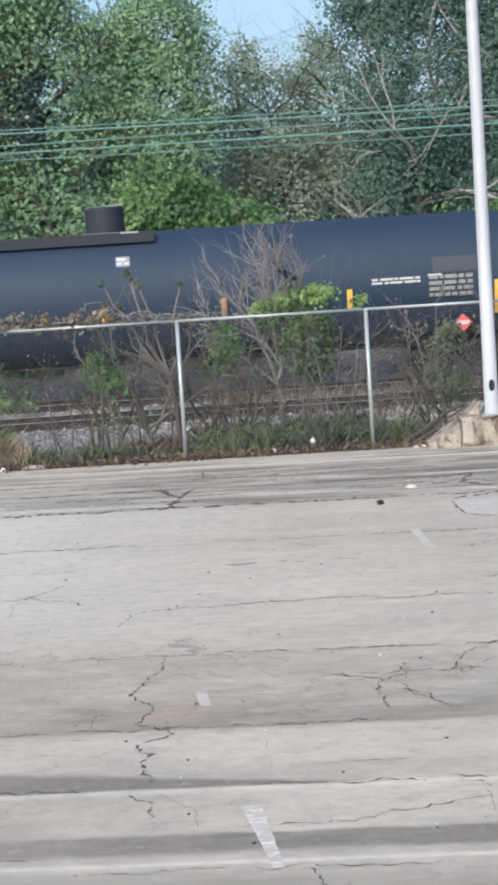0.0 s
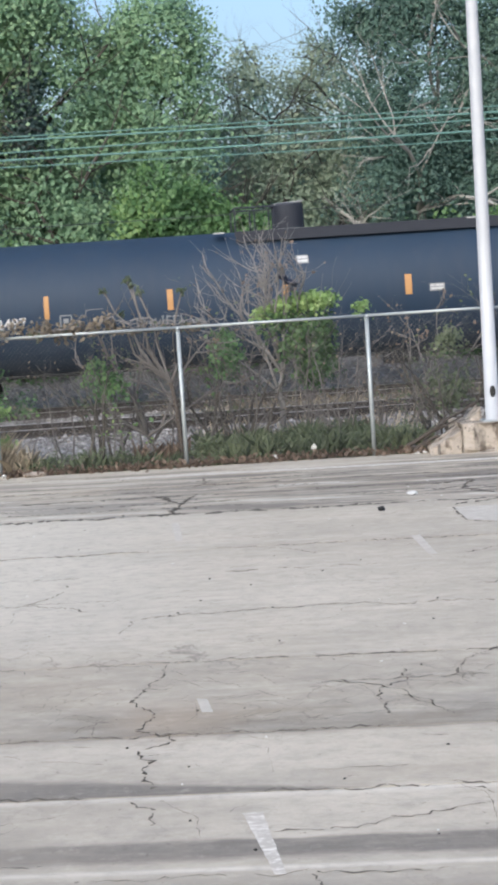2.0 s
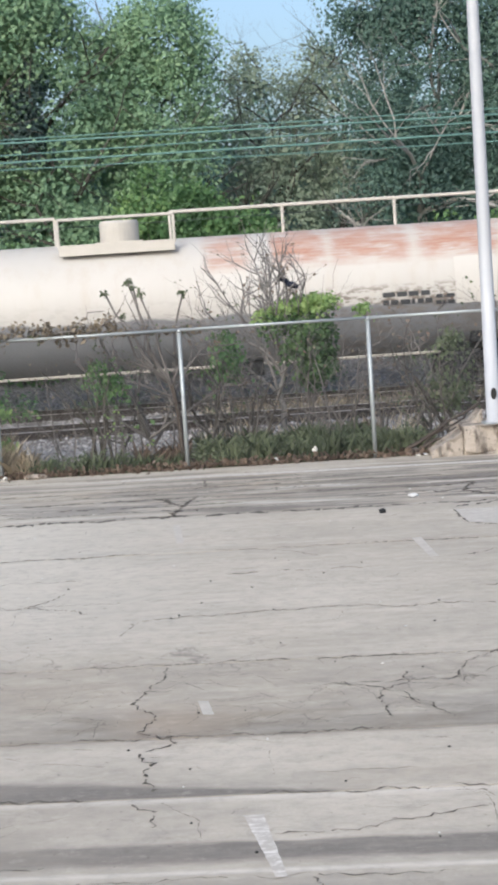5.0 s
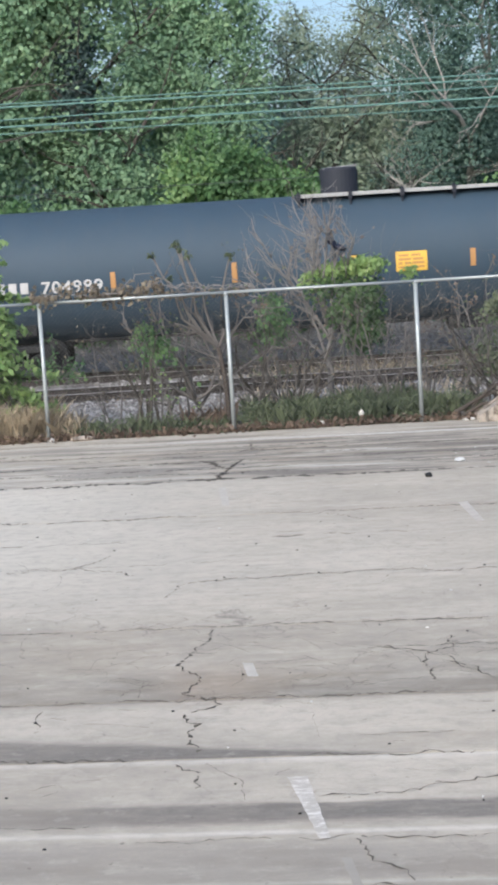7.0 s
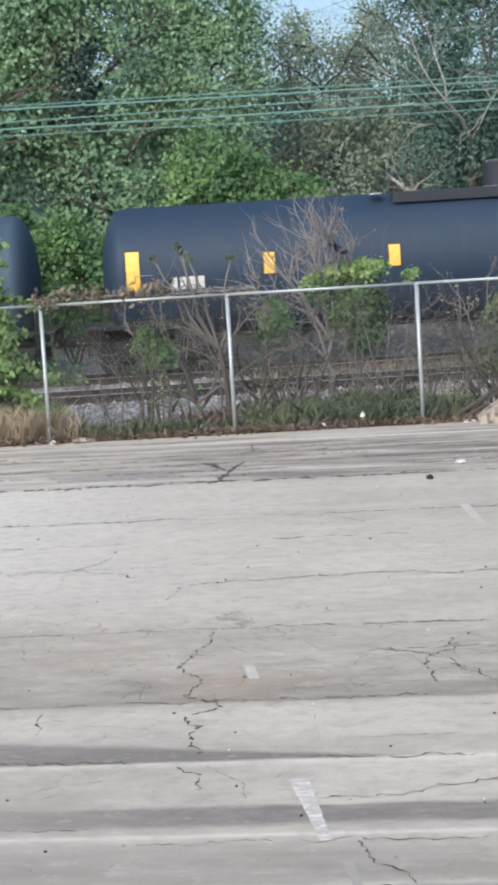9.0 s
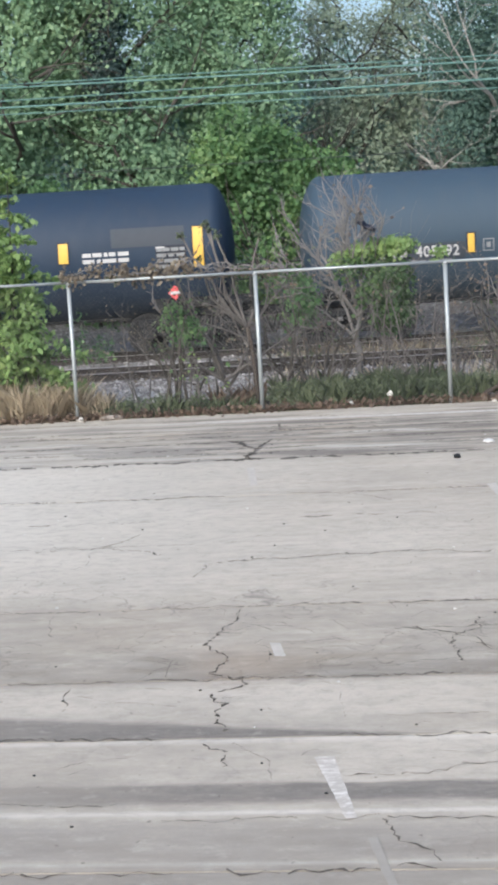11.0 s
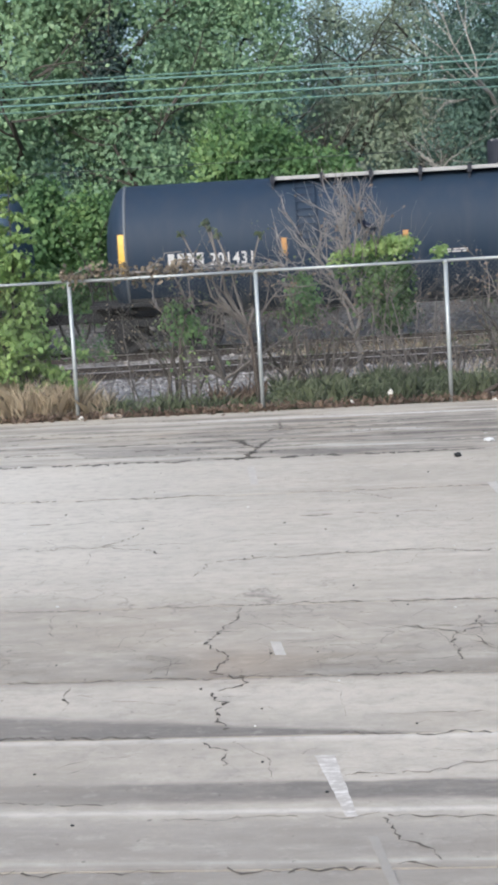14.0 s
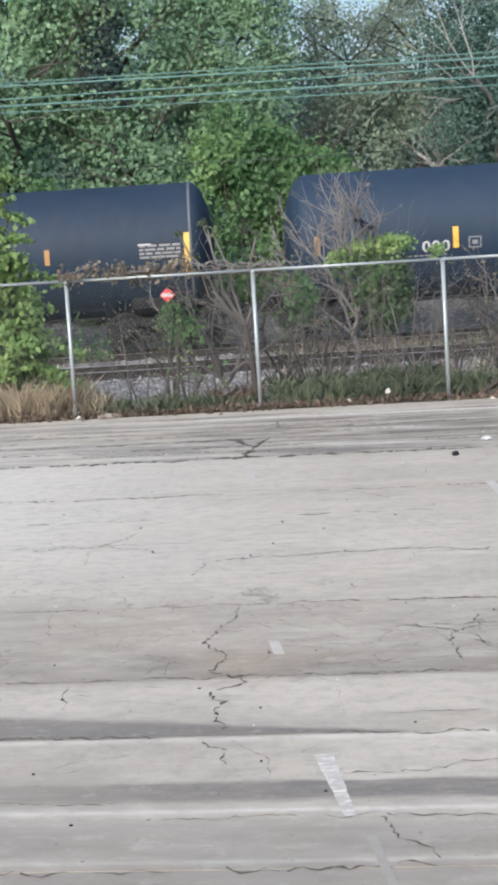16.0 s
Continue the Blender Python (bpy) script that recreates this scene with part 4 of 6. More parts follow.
def climbing_vine():
    rng = np.random.default_rng(53)
    t = thing("climbing_vine", "green climbing vine with sunlight painted into its yellow-green top", "vine", at=pose(2.0, 29.85, -0.05))
    for k in range(9):
        tagged(tubes("stem", branches(rng, (rng.uniform(0.3, 0.9), rng.normal() * 0.1, 0), (rng.normal() * 0.3, 0.0, 1.0), 2.1, 0.014, 1, 0.5, 3, 5, 0.1), M_BRUSH_SHADED, t, n=4), kind="stuff")
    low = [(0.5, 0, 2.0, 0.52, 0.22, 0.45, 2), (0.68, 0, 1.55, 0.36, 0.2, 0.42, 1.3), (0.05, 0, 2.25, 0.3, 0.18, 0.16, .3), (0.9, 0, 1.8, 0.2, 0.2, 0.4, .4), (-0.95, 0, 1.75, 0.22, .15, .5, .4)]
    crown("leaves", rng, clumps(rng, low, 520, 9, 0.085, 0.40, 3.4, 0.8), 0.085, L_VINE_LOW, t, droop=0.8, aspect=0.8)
    # sunlight on the vine's top is put into a paler leaf colour
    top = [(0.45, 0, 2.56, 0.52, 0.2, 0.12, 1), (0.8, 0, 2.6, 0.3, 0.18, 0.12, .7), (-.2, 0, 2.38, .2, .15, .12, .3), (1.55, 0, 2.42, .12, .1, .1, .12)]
    crown("lit_top_leaves", rng, clumps(rng, top, 170, 9, 0.07, flat=0.6), 0.08, L_LIME, t, "yellow-green leaves, sunlight put into their colour", aspect=0.8)


def bag():
    bm = bmesh.new()
    bmesh.ops.create_icosphere(bm, subdivisions=3, radius=0.17)
    for v in bm.verts:
        v.co = Vector((v.co.x * 1.1, v.co.y * 0.4, v.co.z * 0.34))
        v.co *= 1 + 0.45 * noise.noise(v.co * 9)
        if v.co.x < -0.08:
            v.co.z += 0.05
    ob = part("plastic_bag", bm, M_BAG, smooth=True, at=pose(2.27, 29.55, 2.84, 0, 14))
    tagged(ob, "torn dark navy plastic bag caught in bare shrub twigs", "bag")


def fence_sapling():
    """Slender stems with arching fronds, leaflets in pairs along each."""
    rng = np.random.default_rng(54)
    t = thing("fence_sapling", "yellow-green leafy sapling growing through the fence", "sapling", at=pose(-3.9, 28.1, -0.05))
    cs = []
    for k in range(7):
        x0, lean, top = -0.5 + 0.16 * k + rng.normal() * 0.05, rng.normal() * 0.15, (3.4, 4.3, 3.2, 4.4, 4.0, 3.3, 2.6)[k]
        pts = [np.array([x0 + lean * (j / 8) ** 1.5, rng.normal() * 0.03, top * j / 8]) for j in range(9)]
        stem = polytube("stem", pts, 0.03, 0.008, M_BARK, t, n=5)
        segs = []
        for j in range(17):
            f = 0.15 + 0.85 * (j + rng.random()) / 17
            p = np.array([np.interp(f * 8, range(9), [q[i] for q in pts]) for i in range(3)])
            a = rng.uniform(0, 6.28)
            reach = rng.uniform(0.5, 1.1) * (1.1 - 0.5 * f)
            d = np.array([math.cos(a), math.sin(a) * 0.7, rng.uniform(0.1, 0.6)])
            for m in range(9):
                q = p + d * reach / 9
                d[2] -= 0.13
                segs.append((p, q, 0.006, 0.005))
                p = q
                n = 9
                o = rng.normal(size=(n, 3)) * np.array([0.075, 0.075, 0.035])
                face = np.array([d[0] * 0.3, d[1] * 0.3 - 0.25, 0.9]) + rng.normal(size=(n, 3)) * 0.25
                cs.append(np.concatenate([p + o, face], 1))
        tagged(tubes("frond_stalk", segs, M_TWIG, stem, n=3), kind="stuff")
    crown("crown", rng, np.concatenate(cs), 0.125, L_LIME, t, droop=0.5, aspect=0.6)


def weed_shrub(x, y, h, w, material, n, seed, label, leaf=0.06, stem=M_BRUSH_SHADED, z0=0.35):
    rng = np.random.default_rng(seed)
    t = thing("weed_shrub", label, "weed", "weeds by the fence", at=pose(x, y, -0.05))
    segs = []
    for k in range(3):
        one = branches(rng, (rng.normal() * w * 0.3, rng.normal() * 0.08, 0), (rng.normal() * 0.5 * w / max(h, .4), rng.normal() * 0.1, 1), h * rng.uniform(0.6, 1.0), 0.017, 2, 0.85, 1.3, 6, 0.0)
        tagged(tubes("stem", one, stem, t, n=4), kind="stuff")
        segs += one
    if n:
        ends = np.array([s[1] for s in segs if s[1][2] > h * z0])
        if len(ends):
            c = ends[rng.integers(0, len(ends), n)] + rng.normal(size=(n, 3)) * 0.05
            crown("leaves", rng, c, leaf, material, t, aspect=0.65)
    return t


fan_shrub("bare grey-brown shrub opening into a fan of crooked limbs", 2.05, 30.0, 1.5, 0.062, (-36, -31, -26, -21, -16, -10, -5, 0, 6, 12), 1.95, 0.031, 2, 65, 0.06, "", 1)
fan_shrub("low bare shrub with crooked arching grey limbs behind the fence", -0.35, 28.6, 0.5, 0.04, (-62, -44, -26, -8, 24, 48), 2.0, 0.034, 1, 55, 0.3, "low bare shrubs", 5, M_BRUSH_SHADED)
fan_shrub("low bare shrub with crooked arching grey limbs behind the fence", 4.45, 28.9, 0.35, 0.03, (-34, -12, 8, 30), 1.9, 0.024, 1, 56, 0.4, "low bare shrubs", 5, M_BRUSH_SHADED)
fan_shrub("low bare shrub with crooked arching grey limbs behind the fence", 1.25, 29.3, 0.3, 0.028, (-45, -15, 20, 48), 1.6, 0.022, 1, 57, 0.2, "low bare shrubs", 6, M_BRUSH_SHADED)
fan_shrub("low bare shrub with crooked arching grey limbs behind the fence", 3.05, 29.7, 0.3, 0.028, (-50, -20, 20, 45), 1.5, 0.022, 1, 58, 0.2, "low bare shrubs", 6, M_BRUSH_SHADED)
climbing_vine()
bag()
fence_sapling()
BRN = "tangle of bare brown stems with few dry leaves behind the fence"
GRN = "small green weed with pale leaves behind the fence"
weed_shrub(1.1, 29.6, 2.2, 0.6, L_WEED, 110, 64, BRN)
weed_shrub(4.9, 28.8, 1.9, 0.5, L_WEED, 110, 67, GRN)
weed_shrub(-1.0, 28.1, 1.6, 0.3, L_WEED, 150, 68, GRN, 0.06, z0=0.55)
weed_shrub(0.7, 29.6, 1.6, 0.3, L_WEED, 160, 69, GRN)
weed_shrub(-0.75, 27.9, 0.75, 0.25, L_LIME, 60, 70, GRN)
weed_shrub(-3.3, 36.9, 0.85, 0.6, L_VINE, 320, 73, GRN, 0.09)
weed_shrub(5.6, 28.6, 1.9, 0.5, L_WEED, 110, 74, GRN)
weed_shrub(4.25, 28.3, 1.3, 0.5, L_WEED, 170, 75, GRN)
weed_shrub(3.7, 29.0, 1.2, 0.5, L_TAN, 120, 76, BRN)
weed_shrub(5.2, 29.4, 1.5, 0.6, L_WEED, 190, 77, GRN)
for k, (x, y, h) in enumerate(((-1.7, 28.5, 1.5), (-0.3, 28.9, 1.9), (0.55, 28.4, 1.7), (1.55, 29.0, 1.9), (2.9, 29.3, 1.9), (3.45, 28.6, 1.6), (4.6, 29.2, 1.7))):
    weed_shrub(x, y, h, 0.6, L_TAN, 70, 120 + k, BRN, 0.055)


def draped_vine():
    rng = np.random.default_rng(80)
    t = thing("dead_vine", "dead brown vine draped along the fence top with crisp leaves", "vine", at=pose(0, 27.42, 0))
    segs = []
    for k in range(24):
        x = rng.uniform(-2.9, 0.6)
        p = np.array([x, rng.normal() * 0.05, 2.22 + rng.random() * 0.15])
        for j in range(6):
            q = p + np.array([rng.uniform(0.03, 0.16), rng.normal() * 0.02, rng.normal() * 0.045])
            q[2] = min(max(q[2], 2.2), 2.62)
            segs.append((p, q, 0.008, 0.007))
            p = q
    tagged(tubes("dead_stem", segs, M_TWIG, t, n=4), kind="stuff")
    x = rng.uniform(-2.9, 0.6, 760)
    x = np.where((x > -0.75) & (rng.random(760) < 0.5), x - 1.2, x)
    c = np.stack([x, rng.normal(size=760) * 0.07, np.where(x > -0.75, 2.24, 2.33) + rng.normal(size=760) * np.where(x > -0.75, 0.035, 0.075)], 1)
    c[:, 2] += 0.04 * np.sin(c[:, 0] * 5) * (c[:, 0] < -0.75)
    c[:, 2] += 0.04 * np.sin(c[:, 0] * 13 + 1) * (c[:, 0] < -0.75)
    crown("dry_leaves", rng, c, 0.085, L_TAN, t, aspect=0.7)
    c = np.stack([rng.uniform(-2.2, 0.6, 90), rng.normal(size=90) * 0.05, 2.26 + rng.normal(size=90) * 0.06], 1)
    crown("green_leaves", rng, c, 0.06, L_WEED, t, aspect=0.7)


def seed_stalks():
    """A dark trunk beside the post whose crooked limbs end in stout tufted shoots."""
    rng = np.random.default_rng(81)
    t = thing("stag_shrub", "crooked bare shrub with stout shoots tipped by small green tufts", "shrub", at=pose(0.1, 27.72, -0.05))
    polytube("trunk", [(0.12, 0, 0), (0.08, 0, 0.5), (0.05, 0.02, 0.95), (-0.02, 0, 1.4)], 0.05, 0.036, M_DEADWOOD, t, n=8)
    for x, z, mid in ((-0.62, 3.10, -0.45), (-0.54, 3.02, -0.38), (-1.0, 2.94, -0.62), (-0.44, 2.88, -0.28), (0.26, 2.87, 0.12), (-0.75, 2.55, -0.7)):
        pts = [np.array([-0.02, 0, 1.38]), np.array([mid * 0.35, 0, 1.62]), np.array([mid * 0.75, 0.02, 1.95]), np.array([mid, 0, 2.3]), np.array([mid + (x - mid) * 0.5, 0, (2.3 + z) / 2]), np.array([x, 0, z])]
        pts[1:-1] = [p + rng.normal(size=3) * 0.035 for p in pts[1:-1]]
        limb = polytube("limb", pts, 0.024, 0.015, M_BRUSH_SHADED, t, n=6)
        c = pts[-1] + rng.normal(size=(26, 3)) * np.array([0.04, 0.035, 0.03])
        crown("tuft", rng, c, 0.075, L_WEED, limb, "small pale green leaf tuft", kind="stuff")
    for k in range(7):
        a = rng.uniform(-1.0, 0.9)
        one = branches(rng, (-0.02, 0, rng.uniform(0.9, 1.5)), (math.sin(a), rng.normal() * 0.2, math.cos(a)), rng.uniform(0.6, 1.0), 0.018, 1, 0.6, 2, 5, 0.0)
        tagged(tubes("side_limb", one, M_BRUSH_SHADED, t, n=5), kind="stuff")


draped_vine()
seed_stalks()


def blades(name, label, spots, count, h, material, seed, kind="stuff", wide=0.012):
    """Upright tapering blades scattered over rectangles (x0, x1, y0, y1)."""
    rng = np.random.default_rng(seed)
    ar = np.array([(b - a) * (d - c) for a, b, c, d in spots])
    s = np.array(spots)[rng.choice(len(spots), count, p=ar / ar.sum())]
    x = s[:, 0] + (s[:, 1] - s[:, 0]) * rng.random(count)
    y = s[:, 2] + (s[:, 3] - s[:, 2]) * rng.random(count)
    clump = np.array([0.55 + 0.9 * max(0.0, noise.noise(Vector((a * 1.4, b * 1.4, seed))) + 0.35) for a, b in zip(x, y)])
    hh = h * rng.uniform(0.45, 1.2, count) * clump
    lean = rng.normal(size=(count, 2)) * 0.35 * hh[:, None]
    base = np.stack([x, y, np.full(count, -0.1)], 1)
    ang = rng.uniform(0, 3.14, count)
    side = np.stack([np.cos(ang), np.sin(ang), np.zeros(count)], 1) * wide * rng.uniform(0.6, 1.5, count)[:, None]
    mid = base + np.stack([lean[:, 0] * 0.35, lean[:, 1] * 0.35, hh * 0.6], 1)
    tip = base + np.stack([lean[:, 0], lean[:, 1], hh], 1)
    q = np.stack([base - side * 0.6, base + side * 0.6, mid + side, tip, mid - side], 1)
    tagged(meshed(name, mesh_of(name, q.reshape(-1, 3), 5, count), material), label, "grass", kind=kind)


blades("dry_grass", "dry straw-coloured grass along the fence foot", [(-4.6, -2.75, 27.6, 28.6), (-3.4, -2.25, 27.6, 28.0)], 5200, 0.74, L_DRY, 90)
blades("green_weeds", "low green weeds and grass along the fence foot", [(0.5, 4.3, 27.35, 29.0), (0.8, 3.6, 28.5, 30.2)], 6500, 0.42, L_WEED, 91, wide=0.02)
blades("green_weeds", "short green grass along the fence foot", [(-2.4, -0.9, 27.5, 28.1), (-2.4, 0.2, 27.55, 28.1), (-9, -4.6, 27.6, 29.5)], 3000, 0.33, L_WEED, 92, wide=0.018)
blades("dry_weeds", "dry reddish weed tufts beside the empty track", [(1.05, 1.4, 31.4, 31.8), (3.45, 3.9, 31.0, 31.5), (-0.6, 0.3, 28.4, 29.2)], 420, 0.42, L_DEAD, 94, wide=0.02)
blades("dry_weeds", "thin dry weed stems between fence and track", [(0.5, 4.8, 29.5, 33.0), (0.0, 5, 36.2, 37.6)], 900, 0.4, L_DRY, 95, wide=0.008)


blades("dry_brush", "grey-brown dry brush between the two tracks", [(0.9, 9.5, 36.15, 37.9)], 3600, 0.34, L_TAN, 98, wide=0.01)
blades("green_weeds", "scattered green weeds between the two tracks", [(0.6, 9.5, 36.15, 37.9)], 700, 0.3, L_WEED, 99, wide=0.016)


def weed_bed():
    rng = np.random.default_rng(97)
    sh = []
    for k in range(26):
        x = 0.5 + k * 0.15
        h = 0.22 + 0.09 * math.sin(k * 1.7)
        sh.append((x, 28.0 + 0.3 * math.sin(k * 2.9), h * 0.6, 0.22, 0.45, h, 1.0))
    for k in range(8):
        sh.append((-2.1 + k * 0.2, 27.9, 0.14, 0.16, 0.25, 0.16, 0.5))
    c = clumps(rng, sh, 900, 8, 0.06, 0.2, 3.0)
    c[:, 2] = np.maximum(c[:, 2], 0.0)
    tagged(crown("weed_bed", rng, c, 0.075, L_WEED, None, kind="stuff", aspect=0.5), "low leafy green weeds along the fence foot", "weeds")


weed_bed()


def leaf_litter():
    rng = np.random.default_rng(96)
    n = 2600
    x = rng.uniform(-6, 5, n)
    y = 27.43 - 0.083 * (x + 2.79) + rng.normal(size=n) * 0.13 + 0.02
    z = 0.015 + np.abs(rng.normal(size=n)) * 0.05
    q, m = leaf_quads(rng, np.stack([x, y, z], 1), 0.075, 0.7, 0)
    tagged(meshed("leaf_litter", mesh_of("leaf_litter", q, 4, m), L_DEAD), "brown dead leaves piled along the fence foot", "leaves", kind="stuff")


leaf_litter()


# ---------------------------------------------------------------- tank cars
SPEED = 8.15
R, AXIS_Z = 1.51, 2.50


def shell_profile(length):
    hd = 0.52
    prof = []
    for k in range(11):
        a = math.pi / 2 * k / 10
        prof.append((hd - hd * math.cos(a), R * math.sin(a) if k else 0.0))
    prof += [(hd + 0.05, R), (hd + 0.4, R), (hd + 0.8, R)]
    prof += [(length - a, b) for a, b in reversed(prof[:14])]
    return prof


def decal(x0, x1, z0, z1, lift=0.008, rows=4):
    """A thin patch curved to the shell's near side, x along the car, z above the rail datum."""
    bm = bmesh.new()
    r = R + lift
    vs = []
    for k in range(rows + 1):
        z = z0 + (z1 - z0) * k / rows
        c = max(-1.0, min(1.0, (z - AXIS_Z) / r))
        y = -r * math.sqrt(1 - c * c)
        vs.append((bm.verts.new((x0, y, z)), bm.verts.new((x1, y, z))))
    for a, b in zip(vs, vs[1:]):
        bm.faces.new((a[0], a[1], b[1], b[0]))
    return bm


def merged(bms):
    bm = bmesh.new()
    for b in bms:
        me = bpy.data.meshes.new("tmp")
        b.to_mesh(me), b.free()
        bm.from_mesh(me)
        bpy.data.meshes.remove(me)
    return bm


def lettering(name, text, x0, x1, z0, z1, material, parent, label):
    """Stencilled characters fitted between x0..x1 and z0..z1 on the shell's near side."""
    cu = bpy.data.curves.new(name, "FONT")
    cu.body, cu.size, cu.extrude, cu.resolution_u, cu.offset = text, 1.0, 0.0, 3, 0.018
    cu.space_character = 1.12
    tmp = bpy.data.objects.new(name, cu)
    scene.collection.objects.link(tmp)
    me = bpy.data.meshes.new_from_object(tmp.evaluated_get(bpy.context.evaluated_depsgraph_get()))
    bpy.data.objects.remove(tmp)
    co = np.empty(len(me.vertices) * 3, dtype=np.float32)
    me.vertices.foreach_get("co", co)
    co = co.reshape(-1, 3)
    lo, hi = co.min(0), co.max(0)
    x = x0 + (co[:, 0] - lo[0]) / (hi[0] - lo[0]) * (x1 - x0)
    z = z0 + (co[:, 1] - lo[1]) / (hi[1] - lo[1]) * (z1 - z0)
    r = R + 0.016
    y = -np.sqrt(np.maximum(r * r - (z - AXIS_Z) ** 2, 0.01))
    me.vertices.foreach_set("co", np.stack([x, y, z], 1).astype(np.float32).ravel())
    me.update()
    return meshed(name, me, material, parent, label)


def glyph_bars(name, x0, x1, z0, z1, n, material, parent, label, rng):
    """A row of plain bars the size of letters."""
    w = (x1 - x0) / n
    bms = [decal(x0 + w * k + w * 0.1, x0 + w * (k + 1) - w * 0.22, z0 + rng.uniform(0, 0.02), z1, 0.014) for k in range(n)]
    return part(name, merged(bms), material, parent, label)


def stencil_block(name, x0, x1, z0, z1, lines, material, parent, label, rng):
    """Rows of unreadable small writing as plain bars."""
    bms = []
    h = (z1 - z0) / lines
    for k in range(lines):
        x = x0
        while x < x1 - 0.05:
            e = min(x1, x + rng.uniform(0.08, 0.32))
            bms.append(decal(x, e, z0 + h * (k + 0.2), z0 + h * (k + 0.82), 0.014, 1))
            x = e + rng.uniform(0.02, 0.06)
    return tagged(part(name, merged(bms), material, parent, label), kind="stuff")


def wheelset_mesh():
    bm = bmesh.new()
    prof = [(-0.80, 0.0), (-0.80, 0.06), (-0.77, 0.12), (-0.77, 0.34), (-0.79, 0.40), (-0.79, 0.452), (-0.70, 0.457), (-0.69, 0.485), (-0.66, 0.485), (-0.66, 0.40), (-0.69, 0.34), (-0.67, 0.10), (-0.66, 0.085)]
    b = lathe_x(prof + [(-x, r) for x, r in reversed(prof)], 28)
    bmesh.ops.transform(b, matrix=pose(0, 0, 0, 0, 0, 90), verts=b.verts)
    # hub bolts show the turning
    for s in (-1, 1):
        for k in range(3):
            a = 2.094 * k
            box(b, 0.2 * math.cos(a) - 0.03, 0.2 * math.cos(a) + 0.03, s * 0.775 - 0.02, s * 0.775 + 0.02, 0.2 * math.sin(a) - 0.03, 0.2 * math.sin(a) + 0.03)
    me = bpy.data.meshes.new("wheelset")
    b.to_mesh(me), b.free()
    me.materials.append(M_WHEEL)
    return me


def side_frame_mesh():
    bm = bmesh.new()
    box(bm, -1.12, 1.12, -0.09, 0.09, 0.62, 0.80, 0.03)
    box(bm, -0.42, 0.42, -0.09, 0.09, 0.26, 0.40, 0.03)
    for s in (-1, 1):
        box(bm, s * 0.89 - 0.17, s * 0.89 + 0.17, -0.10, 0.10, 0.36, 0.66, 0.03)
        rod(bm, (s * 0.86, 0, 0.66), (s * 0.36, 0, 0.32), 0.075, n=6)
        for k in (-0.14, 0.0, 0.14):
            if s > 0:
                rod(bm, (k, 0, 0.38), (k, 0, 0.64), 0.055, n=8)
    me = bpy.data.meshes.new("side_frame")
    bm.to_mesh(me), bm.free()
    me.materials.append(M_GEAR)
    return me


WHEELSET, SIDE_FRAME = wheelset_mesh(), side_frame_mesh()
WHEELS, CARS = [], []


def bogie(parent, x):
    bm = bmesh.new()
    box(bm, -0.2, 0.2, -1.0, 1.0, 0.45, 0.85, 0.03)
    bg = part("bogie", bm, M_GEAR, parent, "dark three-piece bogie", at=pose(x, 0, 0))
    for s in (-1, 1):
        f = new("side_frame", SIDE_FRAME)
        f.parent = bg
        f.matrix_basis = pose(0, s * 1.0, 0)
        w = new("wheelset", WHEELSET)
        w.parent = bg
        w.matrix_basis = pose(s * 0.89, 0, 0.457)
        WHEELS.append((w, s * 0.89))


def rail_posts(parent, xs, y, z0, z1, r, material, name="railing"):
    bm = bmesh.new()
    for x in xs:
        rod(bm, (x, y, z0), (x, y, z1), r, n=6)
    rod(bm, (xs[0], y, z1), (xs[-1], y, z1), r, n=6)
    return part(name, bm, material, parent)


